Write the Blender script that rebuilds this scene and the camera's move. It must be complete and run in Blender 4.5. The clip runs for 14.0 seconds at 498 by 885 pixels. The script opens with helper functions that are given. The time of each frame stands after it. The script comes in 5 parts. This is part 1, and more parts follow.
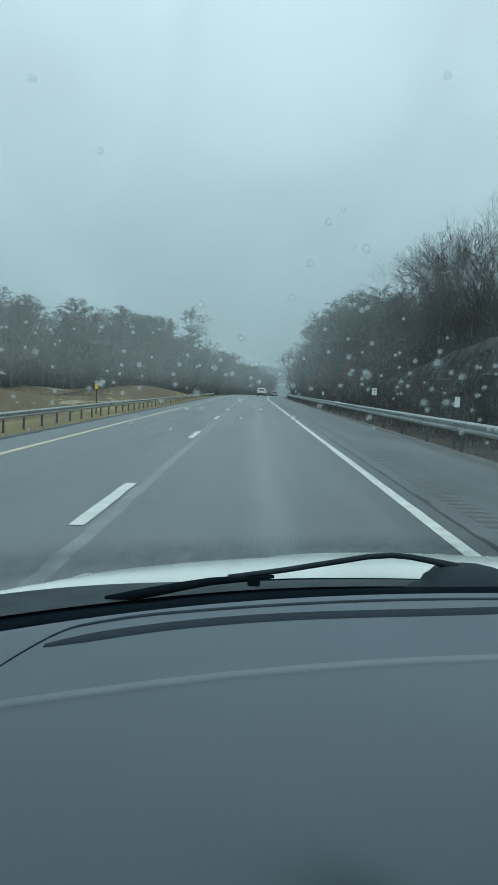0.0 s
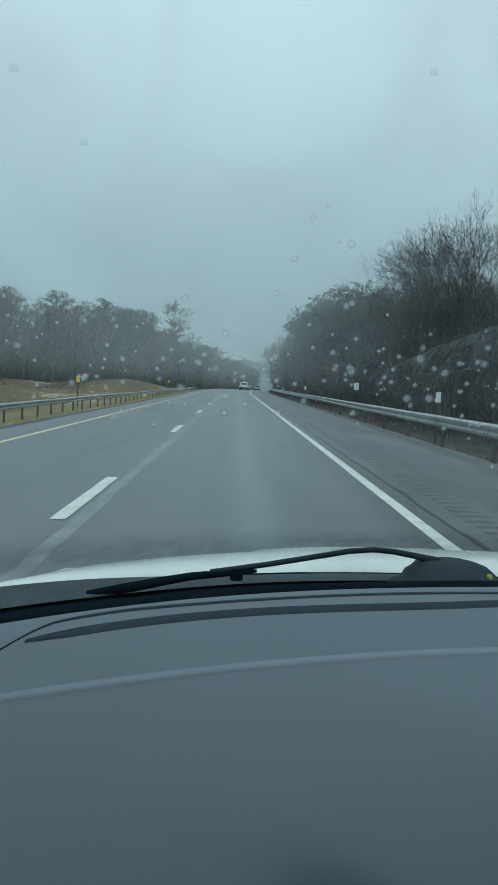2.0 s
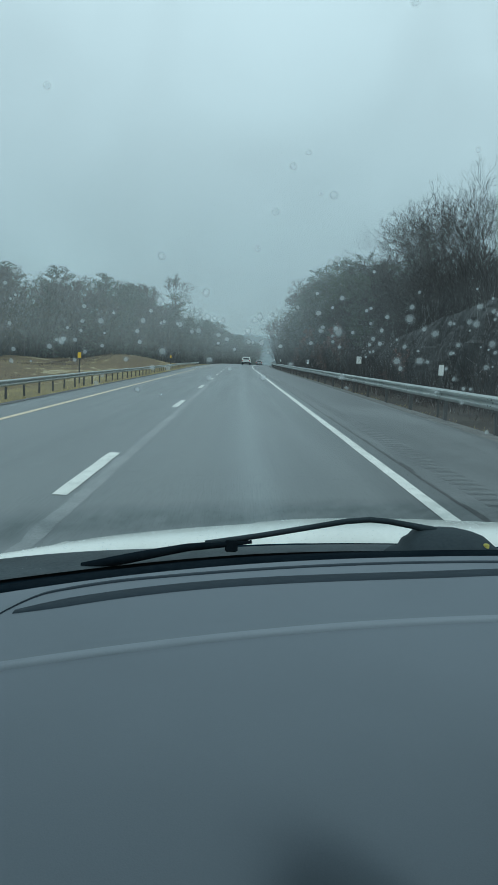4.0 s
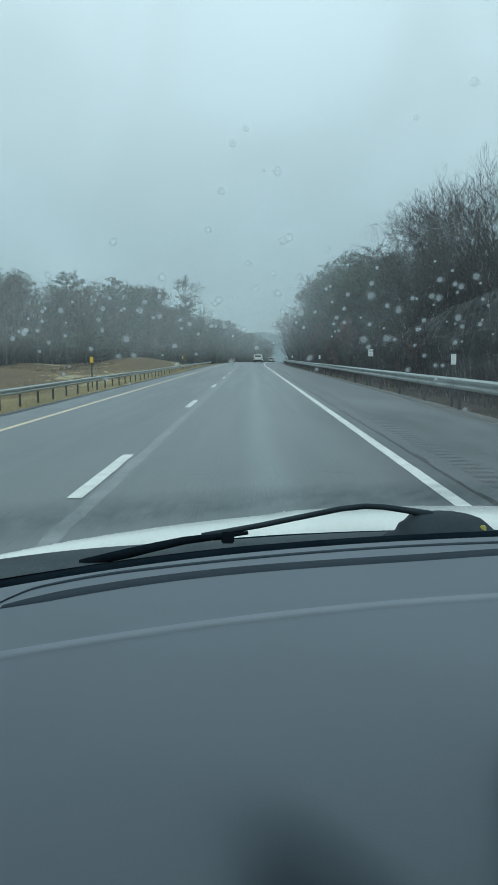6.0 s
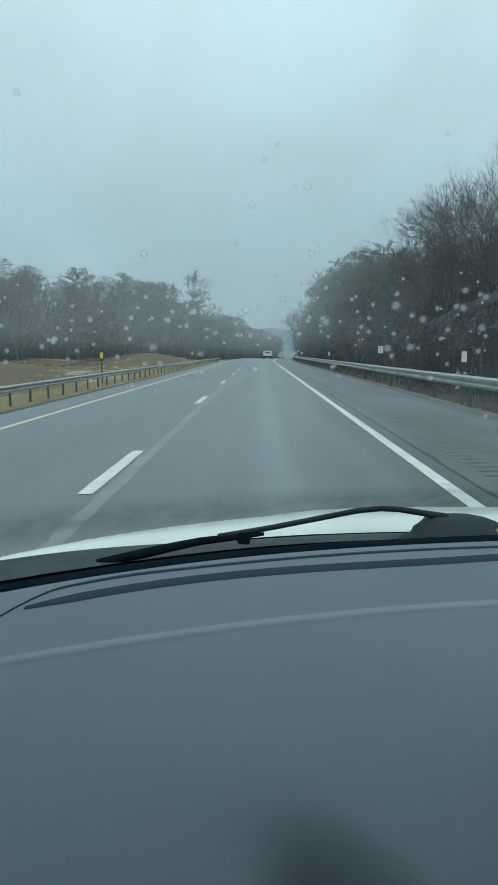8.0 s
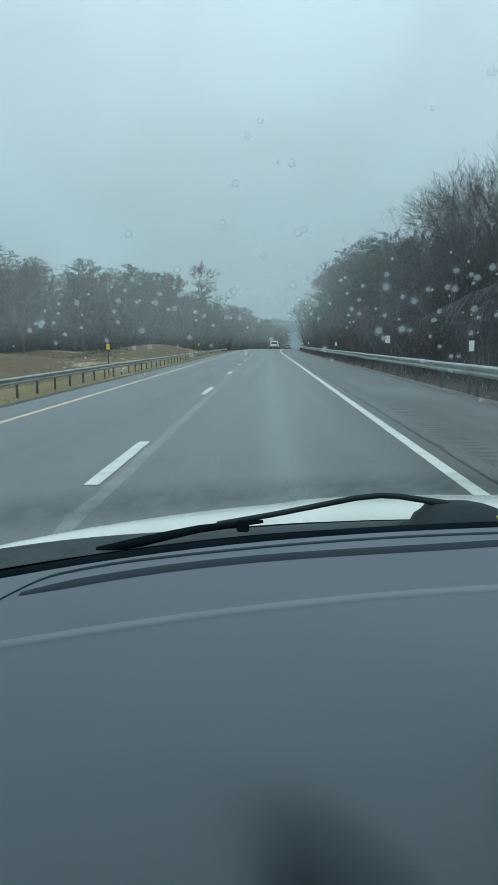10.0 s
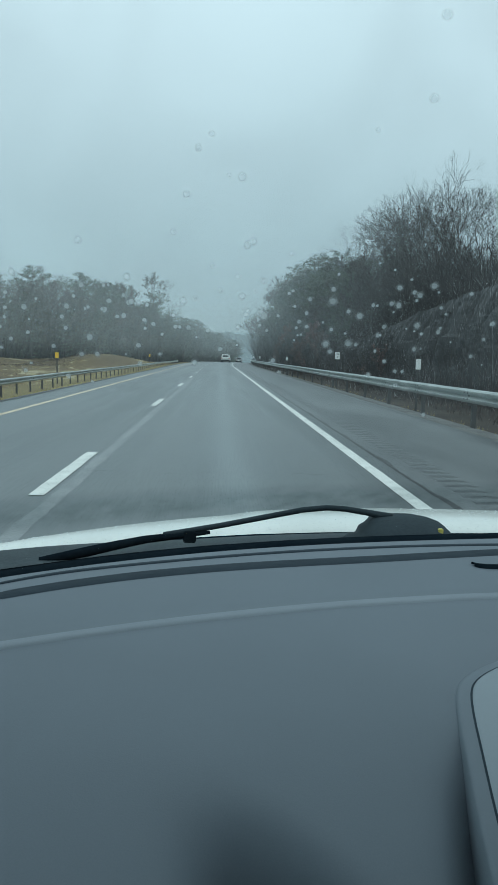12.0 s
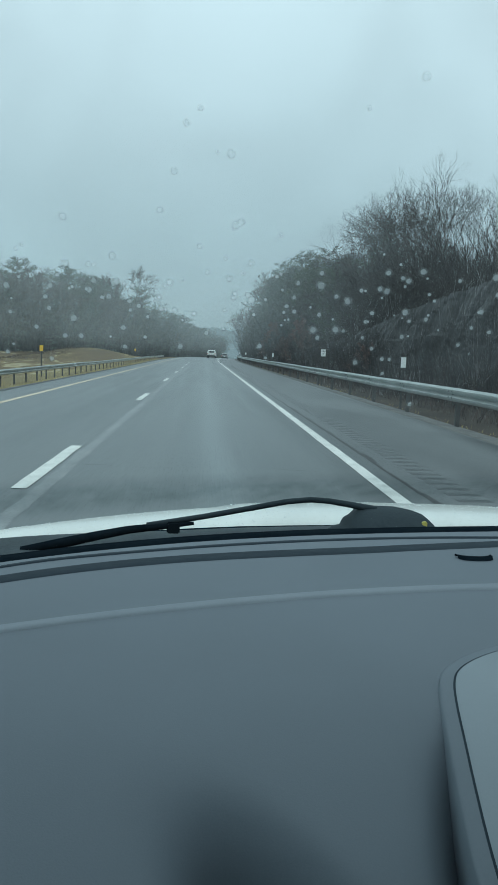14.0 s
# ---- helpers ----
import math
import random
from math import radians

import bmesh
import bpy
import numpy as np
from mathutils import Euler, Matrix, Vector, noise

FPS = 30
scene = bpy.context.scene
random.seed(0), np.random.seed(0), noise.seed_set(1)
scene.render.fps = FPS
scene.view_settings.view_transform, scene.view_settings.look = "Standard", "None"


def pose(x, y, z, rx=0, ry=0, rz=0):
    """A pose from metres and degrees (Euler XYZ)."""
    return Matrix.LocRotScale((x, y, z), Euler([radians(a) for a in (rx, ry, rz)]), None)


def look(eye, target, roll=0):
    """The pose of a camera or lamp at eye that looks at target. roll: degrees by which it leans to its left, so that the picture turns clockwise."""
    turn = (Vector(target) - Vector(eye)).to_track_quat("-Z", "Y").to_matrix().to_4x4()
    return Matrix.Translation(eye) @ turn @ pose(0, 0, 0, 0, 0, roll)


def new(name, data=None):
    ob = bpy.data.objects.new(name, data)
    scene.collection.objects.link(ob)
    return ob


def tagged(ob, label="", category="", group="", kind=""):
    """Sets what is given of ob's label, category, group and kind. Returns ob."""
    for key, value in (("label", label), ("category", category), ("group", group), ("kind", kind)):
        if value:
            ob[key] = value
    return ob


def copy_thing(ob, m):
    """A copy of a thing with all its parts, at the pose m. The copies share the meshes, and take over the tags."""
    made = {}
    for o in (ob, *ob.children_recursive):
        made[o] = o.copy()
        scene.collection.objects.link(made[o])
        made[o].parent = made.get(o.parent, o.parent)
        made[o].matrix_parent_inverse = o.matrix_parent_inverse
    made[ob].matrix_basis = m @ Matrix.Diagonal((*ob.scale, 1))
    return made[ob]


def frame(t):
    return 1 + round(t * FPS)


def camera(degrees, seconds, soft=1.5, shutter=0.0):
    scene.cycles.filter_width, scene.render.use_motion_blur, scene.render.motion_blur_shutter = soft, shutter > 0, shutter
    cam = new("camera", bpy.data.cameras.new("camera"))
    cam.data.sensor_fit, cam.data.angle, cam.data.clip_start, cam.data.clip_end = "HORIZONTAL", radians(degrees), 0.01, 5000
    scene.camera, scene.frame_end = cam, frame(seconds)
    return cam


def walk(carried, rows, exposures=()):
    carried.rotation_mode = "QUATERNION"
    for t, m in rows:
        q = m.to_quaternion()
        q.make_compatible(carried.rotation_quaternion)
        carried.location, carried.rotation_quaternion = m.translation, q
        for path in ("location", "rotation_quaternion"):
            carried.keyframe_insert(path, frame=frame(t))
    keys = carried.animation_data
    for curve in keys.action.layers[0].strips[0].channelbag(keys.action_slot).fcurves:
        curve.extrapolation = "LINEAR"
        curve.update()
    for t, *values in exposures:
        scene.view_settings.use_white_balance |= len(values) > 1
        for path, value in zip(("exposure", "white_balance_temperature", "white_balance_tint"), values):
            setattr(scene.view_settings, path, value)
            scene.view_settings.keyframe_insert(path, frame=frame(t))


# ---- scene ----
cam = camera(40.0, 14.0, soft=1.6)
PATH = [
    (0.0, pose(-0.0192, -0.0109, 1.4326, 85.508, -2.554, 0.441)),
    (0.5, pose(-0.0125, -0.0121, 1.4329, 85.602, -2.130, 0.058)),
    (1.0, pose(-0.0178, -0.0121, 1.4353, 85.716, -2.400, -0.364)),
    (1.5, pose(-0.0204, -0.0124, 1.4347, 85.592, -2.654, -0.693)),
    (2.0, pose(-0.0205, -0.0103, 1.4332, 85.091, -2.882, -1.022)),
    (2.5, pose(-0.0041, -0.0021, 1.4244, 84.226, -2.828, -1.210)),
    (3.0, pose(-0.0078, 0.0007, 1.4263, 83.624, -2.704, -1.257)),
    (3.5, pose(-0.0101, 0.0013, 1.4258, 83.115, -2.819, -1.255)),
    (4.0, pose(-0.0049, 0.0039, 1.4241, 82.988, -2.418, -0.835)),
    (6.5, pose(0.0378, 0.0017, 1.4112, 82.772, 0.290, 0.239)),
    (7.0, pose(0.0363, 0.0037, 1.4104, 82.828, 0.348, 0.277)),
    (7.5, pose(0.0215, -0.0038, 1.4236, 82.704, -0.165, 0.749)),
    (10.0, pose(0.0359, -0.0005, 1.4170, 81.698, 0.086, 1.499)),
    (10.5, pose(0.0439, -0.0032, 1.4151, 81.834, 0.084, 0.752)),
    (11.0, pose(0.0440, -0.0127, 1.4158, 82.163, -0.778, -0.269)),
    (11.5, pose(0.0369, -0.0107, 1.4189, 82.639, -1.078, -1.491)),
    (12.0, pose(0.0385, -0.0045, 1.4145, 82.833, -1.491, -2.523)),
    (12.5, pose(0.0337, -0.0003, 1.4084, 82.918, -2.315, -3.366)),
    (13.0, pose(0.0295, 0.0004, 1.4115, 82.754, -2.208, -3.835)),
    (13.5, pose(0.0313, 0.0039, 1.4070, 82.701, -2.342, -3.882)),
    (14.0, pose(0.0386, 0.0005, 1.4047, 82.553, -2.349, -3.691)),
]
walk(cam, PATH, exposures=[(0.0, -0.17, 5730, -4), (1.5, -0.30, 5690, -4), (3.0, -0.24, 5700, -4), (4.2, -0.17, 5740, -4), (6.4, -0.07, 5780, -2), (10.0, -0.09, 5780, -2), (14.0, -0.08, 5760, -3)])


# ---- world, sun ----
world = bpy.data.worlds.new("overcast_sky")
scene.world = world
world.use_nodes = True
wt = world.node_tree
wt.nodes.clear()
w_out = wt.nodes.new("ShaderNodeOutputWorld")
w_bg = wt.nodes.new("ShaderNodeBackground")
w_sky = wt.nodes.new("ShaderNodeTexSky")
w_sky.sky_type, w_sky.sun_disc = "NISHITA", False
w_sky.sun_elevation, w_sky.sun_rotation = radians(48), radians(150)
w_dim = wt.nodes.new("ShaderNodeVectorMath")
w_dim.operation = "SCALE"
w_dim.inputs["Scale"].default_value = 0.1
w_co = wt.nodes.new("ShaderNodeTexCoord")
w_sep = wt.nodes.new("ShaderNodeSeparateXYZ")
w_noise = wt.nodes.new("ShaderNodeTexNoise")
w_noise.inputs["Scale"].default_value = 1.9
w_noise.inputs["Detail"].default_value = 3.0
w_noise.inputs["Roughness"].default_value = 0.4
w_nm = wt.nodes.new("ShaderNodeMath")
w_nm.operation = "MULTIPLY_ADD"
w_nm.inputs[1].default_value, w_nm.inputs[2].default_value = 0.30, -0.17
w_add = wt.nodes.new("ShaderNodeMath")
w_add.operation = "ADD"
w_ramp = wt.nodes.new("ShaderNodeValToRGB")
for p, c in ((0.0, (0.412, 0.515, 0.543)), (0.16, (0.388, 0.495, 0.528)), (0.32, (0.383, 0.487, 0.52)), (0.55, (0.42, 0.532, 0.568)), (0.68, (0.445, 0.56, 0.595)), (1.0, (1.12, 1.22, 1.25))):
    e = w_ramp.color_ramp.elements[0] if p == 0.0 else (w_ramp.color_ramp.elements[1] if p == 1.0 else w_ramp.color_ramp.elements.new(p))
    e.position, e.color = p, (*c, 1)
w_mix = wt.nodes.new("ShaderNodeMix")
w_mix.data_type = "RGBA"
w_mix.inputs["Factor"].default_value = 0.95
wt.links.new(w_co.outputs["Generated"], w_sep.inputs[0])
wt.links.new(w_co.outputs["Generated"], w_noise.inputs["Vector"])
wt.links.new(w_noise.outputs["Fac"], w_nm.inputs[0])
wt.links.new(w_sep.outputs["Z"], w_add.inputs[0])
wt.links.new(w_nm.outputs[0], w_add.inputs[1])
wt.links.new(w_add.outputs[0], w_ramp.inputs["Fac"])
wt.links.new(w_sky.outputs["Color"], w_dim.inputs[0])
wt.links.new(w_dim.outputs[0], w_mix.inputs["A"])
w_cloud = wt.nodes.new("ShaderNodeTexNoise")
w_cloud.inputs["Scale"].default_value, w_cloud.inputs["Detail"].default_value, w_cloud.inputs["Roughness"].default_value = 3.2, 4.0, 0.5
w_cloud.inputs["Distortion"].default_value = 0.6
w_range = wt.nodes.new("ShaderNodeMapRange")
w_range.inputs["From Min"].default_value, w_range.inputs["From Max"].default_value = 0.3, 0.7
w_range.inputs["To Min"].default_value, w_range.inputs["To Max"].default_value = 0.90, 1.08
w_scale = wt.nodes.new("ShaderNodeVectorMath")
w_scale.operation = "SCALE"
wt.links.new(w_co.outputs["Generated"], w_cloud.inputs["Vector"])
wt.links.new(w_cloud.outputs["Fac"], w_range.inputs["Value"])
wt.links.new(w_ramp.outputs["Color"], w_scale.inputs[0])
wt.links.new(w_range.outputs[0], w_scale.inputs["Scale"])
wt.links.new(w_scale.outputs[0], w_mix.inputs["B"])
wt.links.new(w_mix.outputs["Result"], w_bg.inputs["Color"])
w_bg.inputs["Strength"].default_value = 1.0
wt.links.new(w_bg.outputs[0], w_out.inputs["Surface"])
sun = new("sun", bpy.data.lights.new("sun", "SUN"))
sun.data.energy, sun.data.angle, sun.data.color = 0.6, radians(40), (1.0, 0.98, 0.95)
sun.matrix_world = look((20, -30, 60), (0, 10, 0))

# ---- materials ----


def material(name, colours, rough=0.6, metal=0.0, scale=4.0, detail=5.0, fine=60.0, bump=0.2, bump_dist=0.01, coat=0.0,
             stretch=(1, 1, 1), rough_var=0.1, island=0.0, spec=0.5, band=0.4):
    """Two-scale noise colour, fine relief and uneven roughness, in object space."""
    m = bpy.data.materials.new(name)
    m.use_nodes = True
    t = m.node_tree
    b = t.nodes["Principled BSDF"]
    co = t.nodes.new("ShaderNodeTexCoord")
    mp = t.nodes.new("ShaderNodeMapping")
    mp.inputs["Scale"].default_value = stretch
    t.links.new(co.outputs["Object"], mp.inputs["Vector"])
    n1 = t.nodes.new("ShaderNodeTexNoise")
    n1.inputs["Scale"].default_value, n1.inputs["Detail"].default_value = scale, detail
    n2 = t.nodes.new("ShaderNodeTexNoise")
    n2.inputs["Scale"].default_value, n2.inputs["Detail"].default_value = fine, 3.0
    for n in (n1, n2):
        t.links.new(mp.outputs[0], n.inputs["Vector"])
    mix = t.nodes.new("ShaderNodeMath")
    mix.operation = "MULTIPLY_ADD"
    mix.inputs[1].default_value = 0.35
    t.links.new(n2.outputs["Fac"], mix.inputs[0])
    sc = t.nodes.new("ShaderNodeMath")
    sc.operation = "MULTIPLY"
    sc.inputs[1].default_value = 0.65
    t.links.new(n1.outputs["Fac"], sc.inputs[0])
    t.links.new(sc.outputs[0], mix.inputs[2])
    fac = mix.outputs[0]
    if island:
        ge = t.nodes.new("ShaderNodeNewGeometry")
        ad = t.nodes.new("ShaderNodeMath")
        ad.operation = "MULTIPLY_ADD"
        ad.inputs[1].default_value = island
        t.links.new(ge.outputs["Random Per Island"], ad.inputs[0])
        t.links.new(fac, ad.inputs[2])
        sub = t.nodes.new("ShaderNodeMath")
        sub.operation = "SUBTRACT"
        sub.inputs[1].default_value = island / 2
        t.links.new(ad.outputs[0], sub.inputs[0])
        fac = sub.outputs[0]
    r = t.nodes.new("ShaderNodeValToRGB")
    k = len(colours)
    for i, c in enumerate(colours):
        p = 0.5 - band / 2 + band * i / max(1, k - 1)
        e = r.color_ramp.elements[0] if i == 0 else (r.color_ramp.elements[1] if i == k - 1 else r.color_ramp.elements.new(p))
        e.position, e.color = p, (*c, 1)
    if k == 1:
        r.color_ramp.elements[1].color = (*colours[0], 1)
    t.links.new(fac, r.inputs["Fac"])
    t.links.new(r.outputs["Color"], b.inputs["Base Color"])
    rv = t.nodes.new("ShaderNodeMath")
    rv.operation = "MULTIPLY_ADD"
    rv.inputs[1].default_value, rv.inputs[2].default_value = rough_var * 2, rough - rough_var
    t.links.new(n1.outputs["Fac"], rv.inputs[0])
    t.links.new(rv.outputs[0], b.inputs["Roughness"])
    b.inputs["Metallic"].default_value = metal
    b.inputs["Coat Weight"].default_value = coat
    b.inputs["Specular IOR Level"].default_value = spec
    if bump:
        bp = t.nodes.new("ShaderNodeBump")
        bp.inputs["Strength"].default_value, bp.inputs["Distance"].default_value = bump, bump_dist
        t.links.new(n2.outputs["Fac"], bp.inputs["Height"])
        t.links.new(bp.outputs[0], b.inputs["Normal"])
    return m


ASPHALT = material("wet_asphalt", [(0.065, 0.077, 0.081), (0.102, 0.118, 0.123), (0.145, 0.163, 0.167)], rough=0.35, scale=1.1, fine=55, bump=0.3, bump_dist=0.005, stretch=(1, 0.035, 1), rough_var=0.2)
def add_sheen_tracks(m, centres, half, gain):
    """Paler tracks along the lane at the given offsets: wet sheen put into the colour."""
    t = m.node_tree
    b = t.nodes["Principled BSDF"]
    co = t.nodes.new("ShaderNodeTexCoord")
    sp = t.nodes.new("ShaderNodeSeparateXYZ")
    t.links.new(co.outputs["Object"], sp.inputs[0])
    n = t.nodes.new("ShaderNodeTexNoise")
    n.inputs["Scale"].default_value = 0.07
    t.links.new(co.outputs["Object"], n.inputs["Vector"])
    wob = t.nodes.new("ShaderNodeMath")
    wob.operation = "MULTIPLY_ADD"
    wob.inputs[1].default_value = 0.7
    t.links.new(n.outputs["Fac"], wob.inputs[0])
    t.links.new(sp.outputs["X"], wob.inputs[2])
    last = None
    for c in centres:
        d = t.nodes.new("ShaderNodeMath")
        d.operation = "SUBTRACT"
        d.inputs[1].default_value = c + 0.35
        t.links.new(wob.outputs[0], d.inputs[0])
        a = t.nodes.new("ShaderNodeMath")
        a.operation = "ABSOLUTE"
        t.links.new(d.outputs[0], a.inputs[0])
        r = t.nodes.new("ShaderNodeMapRange")
        r.interpolation_type = "SMOOTHSTEP"
        r.inputs["From Min"].default_value, r.inputs["From Max"].default_value = 0.0, half
        r.inputs["To Min"].default_value, r.inputs["To Max"].default_value = 1.0, 0.0
        t.links.new(a.outputs[0], r.inputs["Value"])
        if last is None:
            last = r.outputs[0]
        else:
            mx = t.nodes.new("ShaderNodeMath")
            mx.operation = "MAXIMUM"
            t.links.new(last, mx.inputs[0])
            t.links.new(r.outputs[0], mx.inputs[1])
            last = mx.outputs[0]
    g = t.nodes.new("ShaderNodeMath")
    g.operation = "MULTIPLY_ADD"
    g.inputs[1].default_value, g.inputs[2].default_value = gain, 1.0
    t.links.new(last, g.inputs[0])
    old = b.inputs["Base Color"].links[0].from_socket
    sc = t.nodes.new("ShaderNodeVectorMath")
    sc.operation = "SCALE"
    t.links.new(old, sc.inputs[0])
    t.links.new(g.outputs[0], sc.inputs["Scale"])
    t.links.new(sc.outputs[0], b.inputs["Base Color"])


add_sheen_tracks(ASPHALT, (0.22,), 0.42, 0.42)
SHOULDER = material("shoulder_asphalt", [(0.045, 0.054, 0.057), (0.085, 0.097, 0.102), (0.145, 0.158, 0.161)], rough=0.42, scale=0.75, fine=45, bump=0.5, bump_dist=0.008, stretch=(1, 0.3, 1))
SEAM = material("worn_joint_filler", [(0.12, 0.135, 0.14), (0.185, 0.203, 0.208), (0.265, 0.282, 0.285)], rough=0.45, scale=2.2, fine=40, bump=0.4, bump_dist=0.006, band=0.34)
TAR = material("crack_tar", [(0.018, 0.02, 0.022), (0.03, 0.033, 0.035)], rough=0.4, scale=5)
WHITE_PAINT = material("road_paint_white", [(0.46, 0.475, 0.445), (0.70, 0.715, 0.67), (0.81, 0.825, 0.78)], rough=0.5, scale=3.5, fine=50, bump=0.3, bump_dist=0.004)
YELLOW_PAINT = material("road_paint_yellow", [(0.50, 0.41, 0.27), (0.70, 0.585, 0.42)], rough=0.5, scale=3.5, fine=50, bump=0.3, bump_dist=0.004)
GRASS = material("winter_grass", [(0.13, 0.10, 0.062), (0.21, 0.165, 0.088), (0.33, 0.27, 0.115), (0.45, 0.375, 0.155), (0.35, 0.31, 0.12), (0.25, 0.21, 0.092), (0.16, 0.125, 0.07)], rough=0.9, scale=0.13, fine=1.6, bump=0.6, bump_dist=0.12, spec=0.1, band=0.12, stretch=(1, 0.45, 1))
VERGE = material("straw_verge", [(0.16, 0.13, 0.075), (0.255, 0.207, 0.105), (0.34, 0.278, 0.137), (0.25, 0.212, 0.10)], rough=0.9, scale=0.6, fine=14, bump=0.8, bump_dist=0.05, spec=0.1, band=0.3, stretch=(1, 0.4, 1))
STRAW = material("straw", [(0.26, 0.215, 0.085), (0.42, 0.355, 0.14), (0.54, 0.455, 0.195)], rough=0.9, scale=0.25, fine=9, bump=0, island=0.3, spec=0.1)
LITTER = material("leaf_litter", [(0.022, 0.02, 0.018), (0.045, 0.039, 0.033), (0.085, 0.07, 0.055)], rough=0.9, scale=0.5, fine=9, bump=0.6, bump_dist=0.06, spec=0.1)
GRAVEL = material("verge_gravel", [(0.06, 0.062, 0.06), (0.12, 0.12, 0.115), (0.2, 0.2, 0.19)], rough=0.85, scale=1.5, fine=30, bump=0.8, bump_dist=0.02)
RIM = material("crumbled_asphalt", [(0.03, 0.034, 0.035), (0.055, 0.06, 0.061), (0.11, 0.112, 0.11)], rough=0.75, scale=1.4, fine=26, bump=0.9, bump_dist=0.02)
ROCK = material("dark_rock", [(0.013, 0.015, 0.018), (0.028, 0.032, 0.036), (0.075, 0.077, 0.076)], rough=0.7, scale=0.9, fine=7, bump=0.7, bump_dist=0.08, stretch=(1, 1, 0.35))
STEEL = material("galvanised_steel", [(0.30, 0.335, 0.325), (0.43, 0.465, 0.455), (0.56, 0.59, 0.575)], rough=0.36, metal=0.8, scale=1.2, fine=25, bump=0.1)
BOLT = material("dull_bolt", [(0.09, 0.10, 0.10), (0.16, 0.17, 0.168)], rough=0.5, metal=0.5, scale=40, bump=0.05)
POST = material("weathered_post", [(0.028, 0.029, 0.028), (0.06, 0.058, 0.055)], rough=0.75, scale=5, fine=30, stretch=(1, 1, 0.2))
BARK = material("wet_bark", [(0.035, 0.033, 0.032), (0.065, 0.061, 0.057), (0.11, 0.103, 0.097)], rough=0.85, scale=1.5, fine=14, bump=0.5, bump_dist=0.02, stretch=(1, 1, 0.25))
# bark of far trees, with haze put into its paler grey
HAZED_BARK = material("hazed_bark", [(0.065, 0.066, 0.065), (0.10, 0.10, 0.097), (0.15, 0.15, 0.145)], rough=0.85, scale=1.5, fine=14, bump=0.5, bump_dist=0.02, stretch=(1, 1, 0.25))
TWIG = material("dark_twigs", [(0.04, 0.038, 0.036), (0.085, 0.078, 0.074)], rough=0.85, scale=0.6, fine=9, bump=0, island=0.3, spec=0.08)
# far twigs, lightened in colour to imitate haze
HAZED_TWIG = material("hazed_twigs", [(0.11, 0.11, 0.107), (0.20, 0.197, 0.192)], rough=0.85, scale=0.6, fine=9, bump=0, island=0.3, spec=0.08)
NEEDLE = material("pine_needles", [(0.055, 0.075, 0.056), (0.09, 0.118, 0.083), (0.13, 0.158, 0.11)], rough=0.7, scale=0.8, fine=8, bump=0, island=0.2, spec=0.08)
# far needles and thicket: base colours paled for haze
HAZED_NEEDLE = material("hazed_needles", [(0.085, 0.108, 0.094), (0.13, 0.16, 0.138), (0.18, 0.21, 0.18)], rough=0.7, scale=0.8, fine=8, bump=0, island=0.2, spec=0.08)
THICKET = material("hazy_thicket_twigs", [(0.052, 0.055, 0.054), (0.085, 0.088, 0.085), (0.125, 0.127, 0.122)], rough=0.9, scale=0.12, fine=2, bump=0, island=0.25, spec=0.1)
RUSSET = material("russet_brush", [(0.034, 0.028, 0.026), (0.06, 0.046, 0.04), (0.10, 0.074, 0.062)], rough=0.9, scale=0.6, fine=8, bump=0, island=0.5, spec=0.08)
BRUSH = material("grey_brown_brush", [(0.02, 0.018, 0.017), (0.034, 0.03, 0.028), (0.05, 0.043, 0.04)], rough=0.9, scale=0.5, fine=8, bump=0, island=0.5, spec=0.08)
DASH = material("grey_dash_plastic", [(0.124, 0.147, 0.170), (0.146, 0.171, 0.197)], rough=0.6, scale=6, fine=900, bump=0.12, bump_dist=0.0008, rough_var=0.05, spec=0.35)
# paler copy of the dash plastic, the fold's highlight put into the colour
DASH_HIGHLIGHT = material("dash_fold_highlight", [(0.18, 0.208, 0.235), (0.215, 0.245, 0.273)], rough=0.6, scale=9, fine=500, bump=0.1, bump_dist=0.0006, spec=0.35)
DASH_RIM = material("grey_rim_plastic", [(0.135, 0.16, 0.184), (0.158, 0.185, 0.212)], rough=0.55, scale=6, fine=900, bump=0.1, bump_dist=0.0008, rough_var=0.05, spec=0.35)
PANEL = material("pale_panel_plastic", [(0.215, 0.25, 0.275), (0.245, 0.282, 0.308)], rough=0.45, scale=6, fine=700, bump=0.08, bump_dist=0.0006, rough_var=0.05)
SLOT = material("vent_black", [(0.018, 0.028, 0.038), (0.03, 0.042, 0.053)], rough=0.8, scale=20, bump=0.1, spec=0.2)
RUBBER = material("black_rubber", [(0.005, 0.009, 0.013), (0.011, 0.017, 0.022)], rough=0.7, scale=15, fine=120, bump=0.1, bump_dist=0.001, spec=0.0)
COWL = material("black_cowl_plastic", [(0.003, 0.008, 0.013), (0.009, 0.018, 0.026)], rough=0.85, scale=9, fine=160, bump=0.25, bump_dist=0.0015, spec=0.0)
LIP = material("wet_grey_plastic", [(0.014, 0.022, 0.027), (0.028, 0.040, 0.047), (0.06, 0.077, 0.086)], rough=0.6, scale=14, fine=170, bump=0.3, bump_dist=0.0015, spec=0.15)
PIVOT = material("worn_black_plastic", [(0.018, 0.028, 0.034), (0.034, 0.047, 0.055)], rough=0.7, scale=25, fine=200, bump=0.3, bump_dist=0.001, spec=0.15)
CAR_WHITE = material("white_car_paint", [(0.58, 0.605, 0.57), (0.70, 0.725, 0.69)], rough=0.35, scale=6, fine=110, bump=0.4, bump_dist=0.002, coat=0.5)
